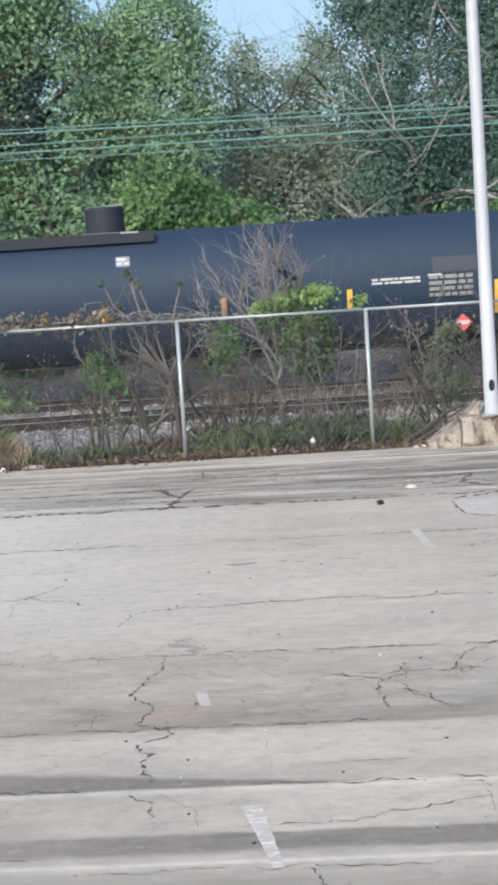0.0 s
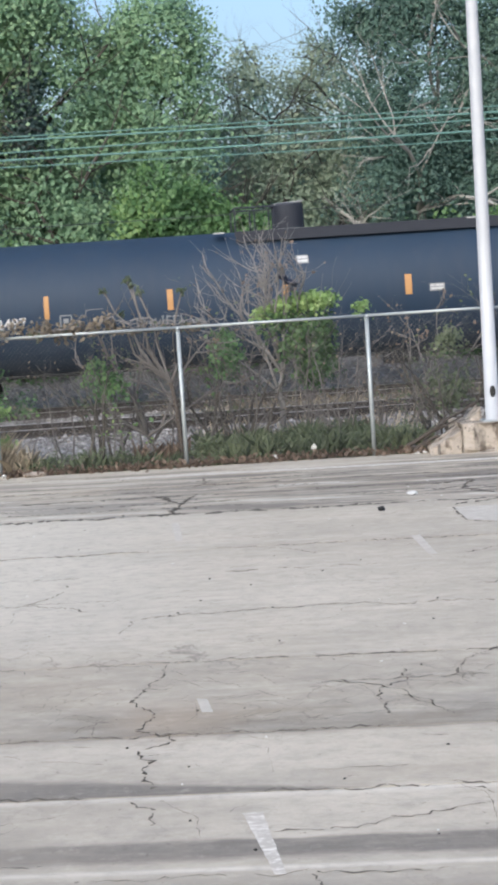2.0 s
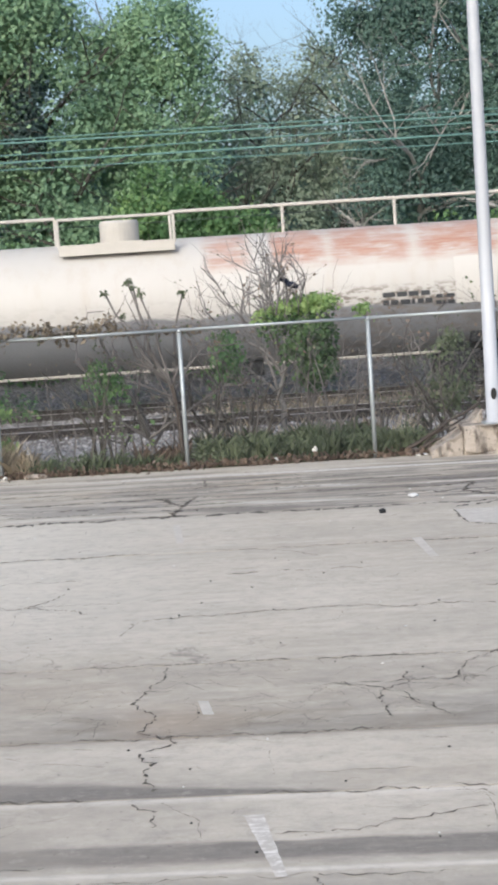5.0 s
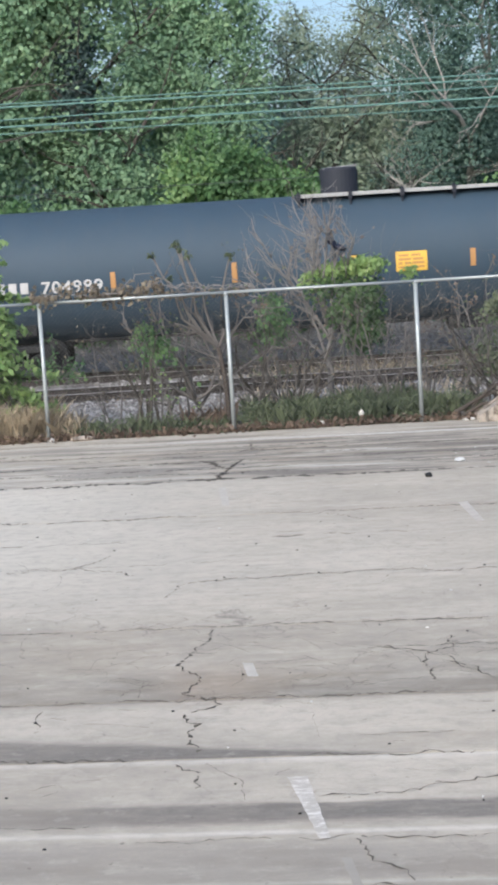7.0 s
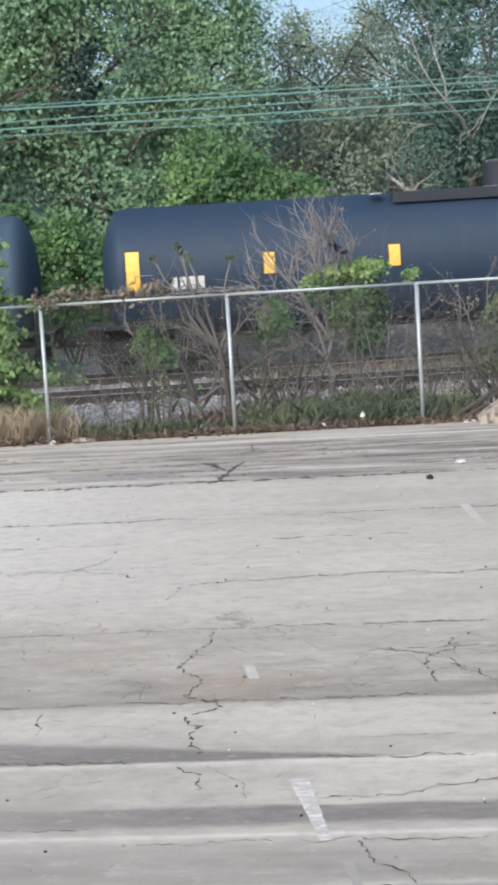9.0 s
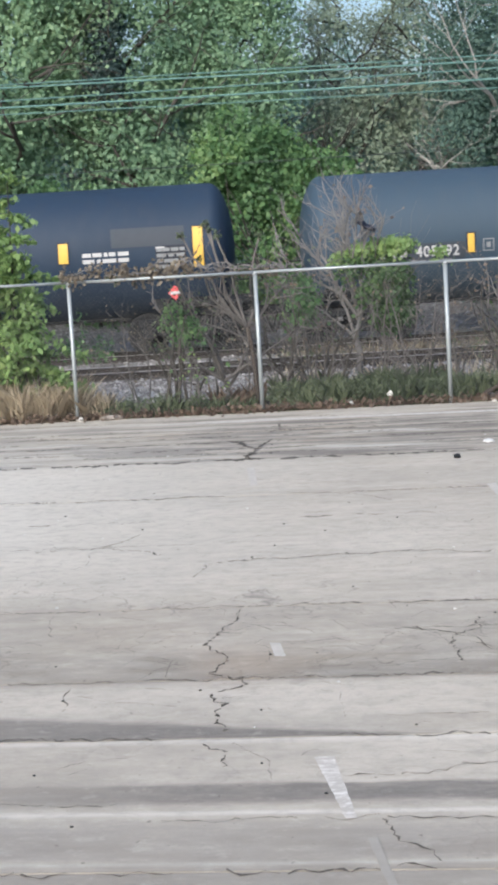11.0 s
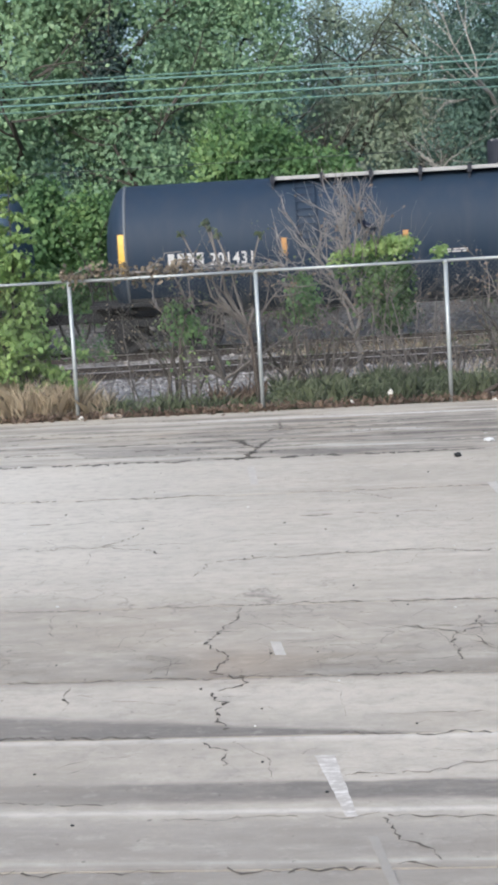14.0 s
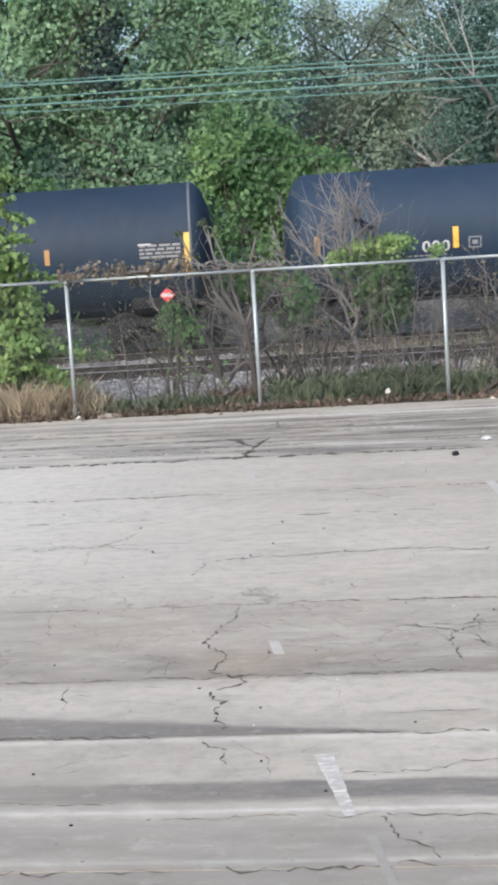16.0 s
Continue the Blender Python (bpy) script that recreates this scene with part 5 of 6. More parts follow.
def walkway(parent, x0, x1, style):
    z = 4.02
    if style == "grey":
        n = max(3, round((x1 - x0) / 1.1))
        for k in range(n):
            a, b = x0 + (x1 - x0) * k / n, x0 + (x1 - x0) * (k + 1) / n
            boxed("walkway_panel", (a + 0.03, b - 0.03, -0.86, -0.42, z - 0.085, z - 0.005), M_GRATE, parent, "grey grated walkway panel")
            bm = bmesh.new()
            rod(bm, (a, -0.86, z - 0.32), (a, -0.86, z + 0.05), 0.028, n=6)
            box(bm, a - 0.045, a + 0.045, -0.93, -0.38, z - 0.15, z + 0.012)
            part("bracket", bm, M_HOUSING, parent)
    elif style == "plates":
        for a, b, c in ((x0, x0 + 0.55, z - 0.18), (x0 + 0.58, x1 - 0.66, z - 0.05), (x1 - 0.62, x1, z - 0.12)):
            boxed("walkway_panel", (a, b, -1.05, -0.5, c - 0.05, c), M_GRATE, parent, "grey grated walkway panel")
            boxed("kick_plate", (a, b, -1.08, -1.05, c - 0.10, c + 0.03), M_GRATE, parent)
        rail_posts(parent, [x0, x0 + 0.9, x1 - 0.4, x1], -1.06, z - 0.5, z + 0.10, 0.018, M_HOUSING, "bracket")
        for x in (x0 - 0.03, x0 + 0.72, x1 - 0.7, x1 + 0.03):
            bm = bmesh.new()
            rod(bm, (x, -1.1, z - 0.28), (x, -1.1, z + 0.32), 0.026, n=6)
            rod(bm, (x, -1.1, z + 0.3), (x, -0.5, z + 0.32), 0.022, n=6)
            part("stanchion", bm, M_HOUSING, parent)
    else:
        boxed("walkway", (x0, x1, -0.95, 0.95, z - 0.12, z - 0.06), M_HOUSING, parent)
        boxed("skirt", (x0, x1, -0.98, -0.94, z - 0.26, z - 0.02), M_HOUSING, parent)
        if style == "railed":
            for y in (-0.96, 0.96):
                rail_posts(parent, [x0, x0 + 0.45, x0 + 0.9], y, z - 0.1, z + 0.5, 0.022, M_HOUSING)
            for s in (x0, x0 + 0.9):
                bm = bmesh.new()
                rod(bm, (s, -0.96, z + 0.5), (s, 0.96, z + 0.5), 0.02, n=6)
                part("end_rail", bm, M_HOUSING, parent)
        for a, b in ((x0 - 0.5, x0 - 0.25), (x1 - 0.75, x1 - 0.35)):
            boxed("step_plate", (a, b, -0.99, -0.6, z - 0.05, z - 0.015), M_GRATE, parent, "pale grated step plate")


def housing(parent, x0, x1, material, top=4.60, rim=None):
    r = (x1 - x0) / 2
    bm = lathe_x([(3.86, 0), (3.86, r * 1.12), (3.94, r * 1.12), (3.95, r), (top - 0.05, r), (top, r * 0.93), (top, 0)], 28)
    bmesh.ops.transform(bm, matrix=pose((x0 + x1) / 2, 0, 0, 0, -90), verts=bm.verts)
    h = part("valve_housing", bm, material, parent, smooth=False)
    boxed("rim_plate", ((x0 + x1) / 2 - r * 1.2, (x0 + x1) / 2 + r * 1.2, -r * 1.2, -r * 1.05, 3.93, 4.02), rim or M_FAINT, parent, "pale plate under the valve housing")
    if material is M_HOUSING:
        bm = bmesh.new()
        rod(bm, (x0 + 0.05, -r * 0.5, top - 0.02), (x1 - 0.02, -r * 0.5, top + 0.03), 0.022, n=6)
        part("lid_bar", bm, M_FAINT, h)


def ladder(parent, x, z0, z1, material):
    """A ladder bent to the shell's near side."""
    r = R + 0.07
    arc = []
    for k in range(9):
        z = z0 + (z1 - z0) * k / 8
        arc.append((-math.sqrt(max(r * r - (z - AXIS_Z) ** 2, 0.02)), z))
    bm = bmesh.new()
    for s in (-0.22, 0.22):
        for (ya, za), (yb, zb) in zip(arc, arc[1:]):
            rod(bm, (x + s, ya, za), (x + s, yb, zb), 0.015, n=6)
    for y, z in arc:
        rod(bm, (x - 0.22, y, z), (x + 0.22, y, z), 0.011, n=6)
    return part("ladder", bm, material, parent, at=pose(0, 0, -RAIL_TOP))


def end_gear(parent, length, trim, white):
    """Draft sills, couplers, end platforms, grab irons and brake hoses at both ends."""
    for s, x in ((-1, 0.0), (1, length)):
        a, b = sorted((x + s * 0.55, x - s * 2.6))
        boxed("draft_sill", (a, b, -0.28, 0.28, 0.72, 1.12), M_GEAR, parent, "", 0.02)
        bm = bmesh.new()
        a, b = sorted((x + s * 0.5, x + s * 0.96))
        box(bm, a, b, -0.11, 0.11, 0.72, 0.94, 0.03)
        part("coupler", bm, M_GEAR, parent)
        boxed("saddle", (x - s * 1.1 - 0.7, x - s * 1.1 + 0.7, -1.1, 1.1, 1.0, 1.42), M_GEAR, parent, "", 0.03)
        a, b = sorted((x + s * 0.5, x - s * 0.9))
        boxed("end_platform", (a, b, -1.42, 1.42, 1.10, 1.17), trim, parent)
        bm = bmesh.new()
        rungs = (0.57, 0.85, 1.15) if white and s < 0 else (0.57, 0.85, 1.25, 1.6, 1.94)
        for o in (0.42, 0.08):
            rod(bm, (x + s * o, -1.38, 0.55), (x + s * o, -1.38, rungs[-1] + 0.01), 0.02, n=6)
        for z in rungs:
            rod(bm, (x + s * 0.42, -1.38, z), (x + s * 0.08, -1.38, z), 0.016, n=6)
        part("grab_iron", bm, trim, parent)
        bm = bmesh.new()
        pts = [(x + s * (0.6 + 0.34 * k / 8), -0.4, 0.75 - 0.42 * math.sin(math.pi * k / 8)) for k in range(9)]
        for p, q in zip(pts, pts[1:]):
            rod(bm, p, q, 0.03, n=6)
        part("brake_hose", bm, M_HOLE, parent)
        if white and s < 0:
            pts = [(-0.22, 2.3), (-0.23, 1.3), (-0.19, 1.2), (-0.08, 1.17), (1.3, 1.19), (1.42, 1.22), (1.47, 1.32), (1.46, 2.0)]
            polytube("pipe_guard", [(a, -1.5, b) for a, b in pts], 0.05, 0.05, trim, parent, "bent cream pipe guard", 10)
        elif white:
            bm = bmesh.new()
            xa, xb = x + s * 0.35, x - s * 1.25
            box(bm, min(xa, xb), max(xa, xb), -1.50, -1.44, 1.08, 1.26, 0.01)
            tri = [(xb, 1.261), (xb + s * 0.62, 1.261), (xb + s * 0.24, 1.62), (xb + s * 0.16, 1.98), (xb + s * 0.04, 2.0)]
            front = [bm.verts.new((px, -1.50, pz)) for px, pz in tri]
            back = [bm.verts.new((px, -1.46, pz)) for px, pz in tri]
            bm.faces.new(front)
            bm.faces.new(back[::-1])
            for k in range(5):
                bm.faces.new((front[k], front[(k + 1) % 5], back[(k + 1) % 5], back[k]))
            bmesh.ops.recalc_face_normals(bm, faces=bm.faces)
            part("side_step_frame", bm, trim, parent)
            bm = bmesh.new()
            bmesh.ops.create_cone(bm, cap_ends=True, segments=20, radius1=0.2, radius2=0.17, depth=0.07, matrix=pose(xb + s * 0.28, -1.54, 1.42, 90))
            bmesh.ops.create_cone(bm, cap_ends=True, segments=16, radius1=0.07, radius2=0.06, depth=0.06, matrix=pose(xb + s * 0.28, -1.60, 1.42, 90))
            wheel = part("bearing_cap", bm, M_CREAM, parent, "round cream cap with a rusty ring")
            ring = lathe_x([(0, 0.10), (0.012, 0.115), (0.012, 0.145), (0, 0.16)], 20)
            part("rust_ring", ring, M_RUST, wheel, "rusty ring", at=pose(xb + s * 0.28, -1.58, 1.42, 0, 0, 90))
    bm = bmesh.new()
    rod(bm, (length / 2 - 0.35, -0.2, 1.02), (length / 2 - 0.35, -0.2, 0.62), 0.14, n=12)
    box(bm, length / 2 - 0.7, length / 2 + 0.2, -0.35, 0.35, 0.80, 1.02, 0.02)
    part("bottom_outlet", bm, M_GEAR, parent)
    bm = bmesh.new()
    rod(bm, (2.4, -0.55, 0.82), (length - 2.4, -0.55, 0.82), 0.035, n=8)
    for k in range(6):
        x = 2.8 + (length - 5.6) * k / 5
        rod(bm, (x, -0.55, 0.82), (x, -0.55, 1.25), 0.025, n=6)
    part("brake_pipe", bm, M_CREAM if white else M_GEAR, parent)
    bm = bmesh.new()
    rod(bm, (length * 0.62, -0.5, 0.72), (length * 0.62 + 0.8, -0.5, 0.72), 0.16, n=14)
    part("air_reservoir", bm, M_GEAR, parent)


def diamond_placard(parent, x0, x1, z0, z1):
    cx, cz, r = (x0 + x1) / 2, (z0 + z1) / 2, max(x1 - x0, z1 - z0) / 2 * 1.15
    bm = bmesh.new()
    y = -R * 0.86
    box(bm, -r * 0.72, r * 0.72, -0.012, 0.012, -r * 0.72, r * 0.72)
    bmesh.ops.transform(bm, matrix=pose(cx, y, cz, 0, 45, 0), verts=bm.verts)
    p = part("placard", bm, M_RED, parent, "red and white diamond hazard placard")
    boxed("placard_bar", (cx - r * 0.72, cx + r * 0.72, y - 0.022, y - 0.014, cz - r * 0.22, cz + r * 0.22), M_LETTER, p, "white bar")
    boxed("placard_bracket", (cx - 0.03, cx + 0.03, y + 0.012, y + 0.06, 1.0, cz + r * 0.8), M_GEAR, p)


def tank_car(front, length, paint, label, number=None, mark=None, yellow=(), orange=(), signs=(), texts=(), panels=(), patches=(), plac=None, hous=None, deck=None, boxes=(), scrawl=(), seed=1, white=False, ext=0.07):
    rng = random.Random(seed)
    car = thing("tank_car", label, "rail tank car", "cars of the passing train", at=pose(front, TRACK_FAR, RAIL_TOP))
    CARS.append((car, front))
    dz = -RAIL_TOP
    bm = lathe_x(shell_profile(length + 2 * ext), 64)
    part("tank_shell", bm, paint, car, smooth=True, at=pose(-ext, 0, AXIS_Z + dz))
    trim = M_CREAM if white else M_GEAR
    end_gear(car, length, trim, white)
    for x in (1.1, length - 1.1):
        bogie(car, x)
    fixed = set(bpy.data.objects)
    for x0, x1, z0, z1 in yellow:
        st = part("reflector_strip", decal(x0, x1, z0, z1, 0.012), M_FADED if white else M_YELLOW, car, "bleached yellow strip" if white else "yellow reflective strip")
        if not white:
            part("strip_backing", decal(x0 - 0.03, x1 + 0.035, z0 - 0.03, z1 + 0.03, 0.009), M_HOUSING, st, "dark backing patch")
    for x0, x1, z0, z1 in orange:
        part("reflector_strip", decal(x0, x1, z0, z1, 0.012), M_ORANGE, car, "faded orange reflective strip")
    for x0, x1, z0, z1 in patches:
        part("paint_patch", decal(x0, x1, z0, z1, 0.010, 10), M_CREAM_PALE if white else M_PATCH, car, "fresh paint patch")
    for x0, x1, z0, z1 in signs:
        s = part("sign_plate", decal(x0, x1, z0, z1, 0.010), M_FAINT, car, "small pale stencilled sign")
        stencil_block("sign_writing", x0 + 0.02, x1 - 0.02, z0 + 0.02, z1 - 0.01, 2 if z1 - z0 < 0.3 else 4, M_LETTER, s, "", rng)
    ink = M_INK if white else M_LETTER
    for x0, x1, z0, z1 in texts:
        stencil_block("stencilling", x0, x1, z0, z1, 2, ink, car, "rows of small unreadable stencilling", rng)
    for x0, x1, z0, z1 in panels:
        s = part("data_panel", decal(x0, x1, z0, z1, 0.006), M_HOUSING, car, "dark data panel")
        stencil_block("stencilling", x0 + 0.02, x1 - 0.02, z0 + 0.02, z1 - 0.02, 4, M_FAINT, s, "rows of small unreadable stencilling", rng)
        boxed("panel_top_line", (x0, x0 + (x1 - x0) * 0.3, -R - 0.03, -R - 0.018, z1 - 0.05, z1 - 0.01), M_LETTER, s)
    for x0, x1, z0, z1 in boxes:
        t = 0.025
        part("stencil_frame", merged([decal(x0, x1, z0, z0 + t), decal(x0, x1, z1 - t, z1), decal(x0, x0 + t, z0 + t, z1 - t), decal(x1 - t, x1, z0 + t, z1 - t), decal(x0 + .08, x1 - .08, z0 + .08, z1 - .08)]), M_FAINT, car, "small pale square outline")
    for x0, x1, z0, z1 in scrawl:
        bms, x = [], x0
        while x < x1:
            bms.append(decal(x, x + 0.03, z0 + rng.uniform(0, .1), z1 - rng.uniform(0, .08), 0.012))
            if rng.random() < 0.7:
                h = rng.uniform(z0, z1 - 0.03)
                bms.append(decal(x + 0.03, min(x1, x + rng.uniform(.1, .2)), h, h + 0.03, 0.012, 1))
            x += rng.uniform(0.09, 0.2)
        tagged(part("scrawl", merged(bms), M_FAINT, car, "pale spray-paint scrawl"), kind="stuff")
    if number:
        lettering("car_number", number[0], *number[1:], ink, car, "white stencilled car number" if not white else "black car number")
    if mark:
        glyph_bars("owner_mark", *mark, 4, ink, car, "plain letter-sized bars", rng)
        stencil_block("stencilling", mark[0], mark[1] + 1.0, mark[2] - 0.10, mark[2] - 0.05, 1, M_FAINT if not white else M_INK, car, "", rng)
    if plac:
        diamond_placard(car, *plac)
    if deck:
        walkway(car, *deck)
    if hous:
        housing(car, hous[0], hous[1], M_CREAM if white else M_HOUSING, hous[2] if len(hous) > 2 else 4.6, M_CREAM if white else None)
    for ob in set(bpy.data.objects) - fixed:
        if ob.parent is car:
            ob.matrix_basis = pose(0, 0, dz) @ ob.matrix_basis
    return car, dz


DARK = "black tank car with yellow reflective strips and white stencilling"
tank_car(-10.05, 18.28, M_BLACK, "black tank car with a black railed platform and white data panel", yellow=[(14.24, 14.36, 1.95, 2.40), (8.74, 8.87, 1.94, 2.32), (17.58, 17.70, 1.66, 2.42)],
         orange=[(11.41, 11.53, 1.95, 2.39)], signs=[(9.13, 9.44, 3.23, 3.45)], texts=[(14.81, 15.9, 2.45, 2.61)], panels=[(16.08, 17.11, 2.07, 2.64)], patches=[(16.2, 17.2, 2.66, 3.0)],
         plac=(16.72, 17.02, 1.32, 1.66), hous=(8.47, 9.37, 4.62), deck=(5.8, 10.02, "low"), scrawl=[(6.7, 7.5, 1.9, 2.05), (11.0, 11.9, 1.86, 2.05)], seed=1, ext=0.11)
tank_car(10.0, 18.3, M_BLACK, "black tank car with orange strips, railed platform and white number",
         number=("202497", 2.31, 3.31, 2.14, 2.39), mark=(1.52, 2.17, 2.14, 2.39), yellow=[(0.69, 0.84, 2.19, 3.03), (16.25, 16.39, 2.32, 2.79)],
         orange=[(3.72, 3.83, 2.32, 2.83), (6.46, 6.59, 2.35, 2.81), (9.06, 9.17, 2.32, 2.79), (11.80, 11.95, 2.35, 2.80), (14.57, 14.70, 2.35, 2.79), (17.61, 17.75, 2.06, 2.94)],
         signs=[(12.35, 12.69, 2.39, 2.56), (9.41, 9.68, 3.19, 3.38)], texts=[(14.75, 16.2, 2.32, 2.55)], panels=[(16.6, 17.54, 2.12, 2.52)], patches=[(16.0, 17.57, 2.66, 2.99)],
         plac=(17.22, 17.50, 1.40, 1.66), boxes=[(4.05, 4.32, 2.13, 2.39)], scrawl=[(5.75, 6.76, 1.97, 2.26), (14.54, 15.51, 1.88, 2.09)], hous=(9.0, 9.75, 4.60), deck=(8.1, 14.1, "railed"), seed=2, ext=0.13)
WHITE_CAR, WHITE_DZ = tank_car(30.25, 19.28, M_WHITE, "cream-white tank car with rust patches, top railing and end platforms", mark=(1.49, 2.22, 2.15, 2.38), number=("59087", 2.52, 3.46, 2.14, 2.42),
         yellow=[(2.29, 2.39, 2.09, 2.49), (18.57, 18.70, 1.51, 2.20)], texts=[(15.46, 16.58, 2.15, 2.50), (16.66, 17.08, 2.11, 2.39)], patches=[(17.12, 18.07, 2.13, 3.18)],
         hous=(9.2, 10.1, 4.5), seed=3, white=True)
tank_car(51.31, 18.0, M_BLUEGREY, "faded black tank car with long grey walkway and yellow sign", number=("704989", 2.01, 3.37, 2.15, 2.43), mark=(0.73, 1.77, 2.18, 2.43),
         orange=[(0.47, 0.58, 2.20, 2.61), (3.55, 3.66, 2.17, 2.55), (6.25, 6.37, 2.15, 2.60), (11.59, 11.71, 2.2, 2.59), (14.14, 14.29, 2.18, 2.63)], yellow=[(8.93, 9.04, 2.21, 2.59)],
         signs=[(16.08, 16.53, 2.35, 2.92)], panels=[(16.6, 17.4, 2.2, 2.6)], texts=[(14.6, 15.6, 2.12, 2.2)], plac=(16.59, 16.87, 1.3, 1.7), hous=(8.43, 9.30, 4.60), deck=(7.86, 13.74, "grey"), seed=4, ext=0.12)
YELLOW_SIGN_CAR = CARS[-1][0]
tank_car(70.96, 18.55, M_BLACK, "black tank car with wide yellow strips and a black railed platform", mark=(1.5, 2.3, 2.12, 2.40), number=None,
         yellow=[(0.53, 0.83, 2.13, 3.01), (3.6, 3.85, 2.36, 2.83), (6.4, 6.65, 2.36, 2.83), (9.26, 9.51, 2.36, 2.83), (11.78, 12.03, 2.39, 2.84), (14.70, 14.91, 2.38, 2.82), (17.70, 17.92, 2.15, 3.04)],
         signs=[(9.49, 9.80, 3.27, 3.46)], texts=[(15.23, 16.26, 2.32, 2.6)], panels=[(16.86, 17.53, 2.11, 2.65)], patches=[(15.88, 17.51, 2.66, 3.08)], plac=(17.09, 17.37, 1.46, 1.72),
         hous=(8.82, 9.63, 4.60), deck=(6.6, 10.31, "low"), seed=5)
tank_car(91.155, 18.13, M_BLUEGREY, "faded blue-black tank car with yellow dashes and a white number", number=("405092", 2.45, 3.42, 2.06, 2.31), mark=(1.4, 2.3, 2.06, 2.31),
         yellow=[(3.61, 3.76, 2.11, 2.53), (6.02, 6.17, 2.12, 2.56), (7.69, 7.84, 2.09, 2.56), (10.40, 10.55, 2.10, 2.54), (14.94, 15.09, 2.09, 2.56), (17.44, 17.58, 1.79, 2.53)],
         orange=[(12.21, 12.32, 2.21, 2.53)], patches=[(1.32, 3.56, 2.0, 2.37)], boxes=[(3.95, 4.2, 2.12, 2.40)], signs=[(16.33, 16.72, 2.27, 2.67)], panels=[(16.75, 17.40, 2.3, 2.68)], texts=[(15.5, 16.1, 2.4, 2.5)],
         plac=(16.94, 17.17, 1.36, 1.60), hous=(8.66, 9.43, 4.66), deck=(7.90, 10.24, "plates"), seed=6)
tank_car(111.2, 18.6, M_BLACK_DUSTY, "black tank car with dusty brown top, grey walkway, white number", number=("201431", 2.25, 3.22, 2.13, 2.41), mark=(1.30, 2.16, 2.15, 2.43),
         yellow=[(0.23, 0.40, 2.05, 2.92), (18.06, 18.21, 1.9, 2.88)], orange=[(3.86, 3.98, 2.25, 2.65), (6.57, 6.69, 2.25, 2.66), (9.51, 9.62, 2.27, 2.63), (12.42, 12.54, 2.20, 2.65), (14.95, 15.06, 2.33, 2.67)],
         panels=[(17.04, 18.0, 2.31, 2.69)], texts=[(7.2, 8.0, 2.1, 2.2)], plac=(17.46, 17.76, 1.38, 1.64), hous=(8.74, 9.65, 4.58), deck=(3.76, 10.41, "grey"), seed=7, ext=0.12)
tank_car(131.6, 18.4, M_BLACK, DARK, number=("000", 2.95, 3.57, 2.11, 2.36), mark=(1.6, 2.5, 2.11, 2.36), yellow=[(3.64, 3.77, 2.17, 2.64), (6.4, 6.52, 2.2, 2.64)], orange=[(0.55, 0.68, 2.17, 2.60)],
         boxes=[(3.99, 4.27, 2.15, 2.40)], seed=8)


def white_car_extras(car, dz):
    up = lambda ob: setattr(ob, "matrix_basis", pose(0, 0, dz) @ ob.matrix_basis)
    top, low = 4.62, 3.92
    for xs in ([0.08, 0.58, 3.9, 6.6, 8.2], [10.83, 13.42, 16.02, 18.50, 18.95]):
        up(rail_posts(car, xs, -0.2, low - 0.1, top, 0.04, M_CREAM))
    up(boxed("dome_platform", (8.3, 10.9, -1.05, 1.05, 3.84, 3.90), M_CREAM, car, "cream dome platform", 0.01))
    up(boxed("dome_skirt", (8.3, 10.9, -1.10, -1.06, 3.74, 3.98), M_CREAM, car))
    up(rail_posts(car, [8.3, 10.9], -1.05, 3.9, 4.55, 0.035, M_CREAM))
    for x, h in ((0.47, 0.12), (18.38, 0.0), (0.47, -0.24)):
        t = 0.05
        up(part("round_hatch", merged([decal(x, x + .3, 2.42 + h, 2.47 + h), decal(x, x + .3, 2.69 + h, 2.74 + h), decal(x, x + t, 2.47 + h, 2.69 + h), decal(x + .3 - t, x + .3, 2.47 + h, 2.69 + h)]), M_RUST, car, "rust-outlined square plate"))
    up(part("teal_letter", decal(2.02, 2.2, 2.15, 2.38, 0.02), M_TEAL, car, "teal letter-sized bar"))


def yellow_sign(car):
    s = part("yellow_sign", decal(9.92, 10.62, 2.17, 2.61, 0.014), M_YELLOW, car, "yellow warning sign with unreadable lines", at=pose(0, 0, -RAIL_TOP))
    stencil_block("sign_writing", 9.98, 10.56, 2.22, 2.56, 4, M_ORANGE, s, "", random.Random(3))


for car, ln in ((CARS[6][0], 18.6),):
    for x in (0.36, ln - 0.42):
        ring = part("head_ring", lathe_x([(x, R - 0.01), (x, R + 0.014), (x + 0.06, R + 0.014), (x + 0.06, R - 0.01)], 64), M_RING, car, "pale weathered head ring", True, pose(0, 0, AXIS_Z - RAIL_TOP))
ladder(CARS[3][0], 12.75, 2.6, 3.93, M_BLACK)
ladder(CARS[6][0], 4.45, 2.6, 3.93, M_BLACK_DUSTY)
white_car_extras(WHITE_CAR, WHITE_DZ)
yellow_sign(YELLOW_SIGN_CAR)


# ---------------------------------------------------------------- concrete lot, laid last
SKEW = -0.125


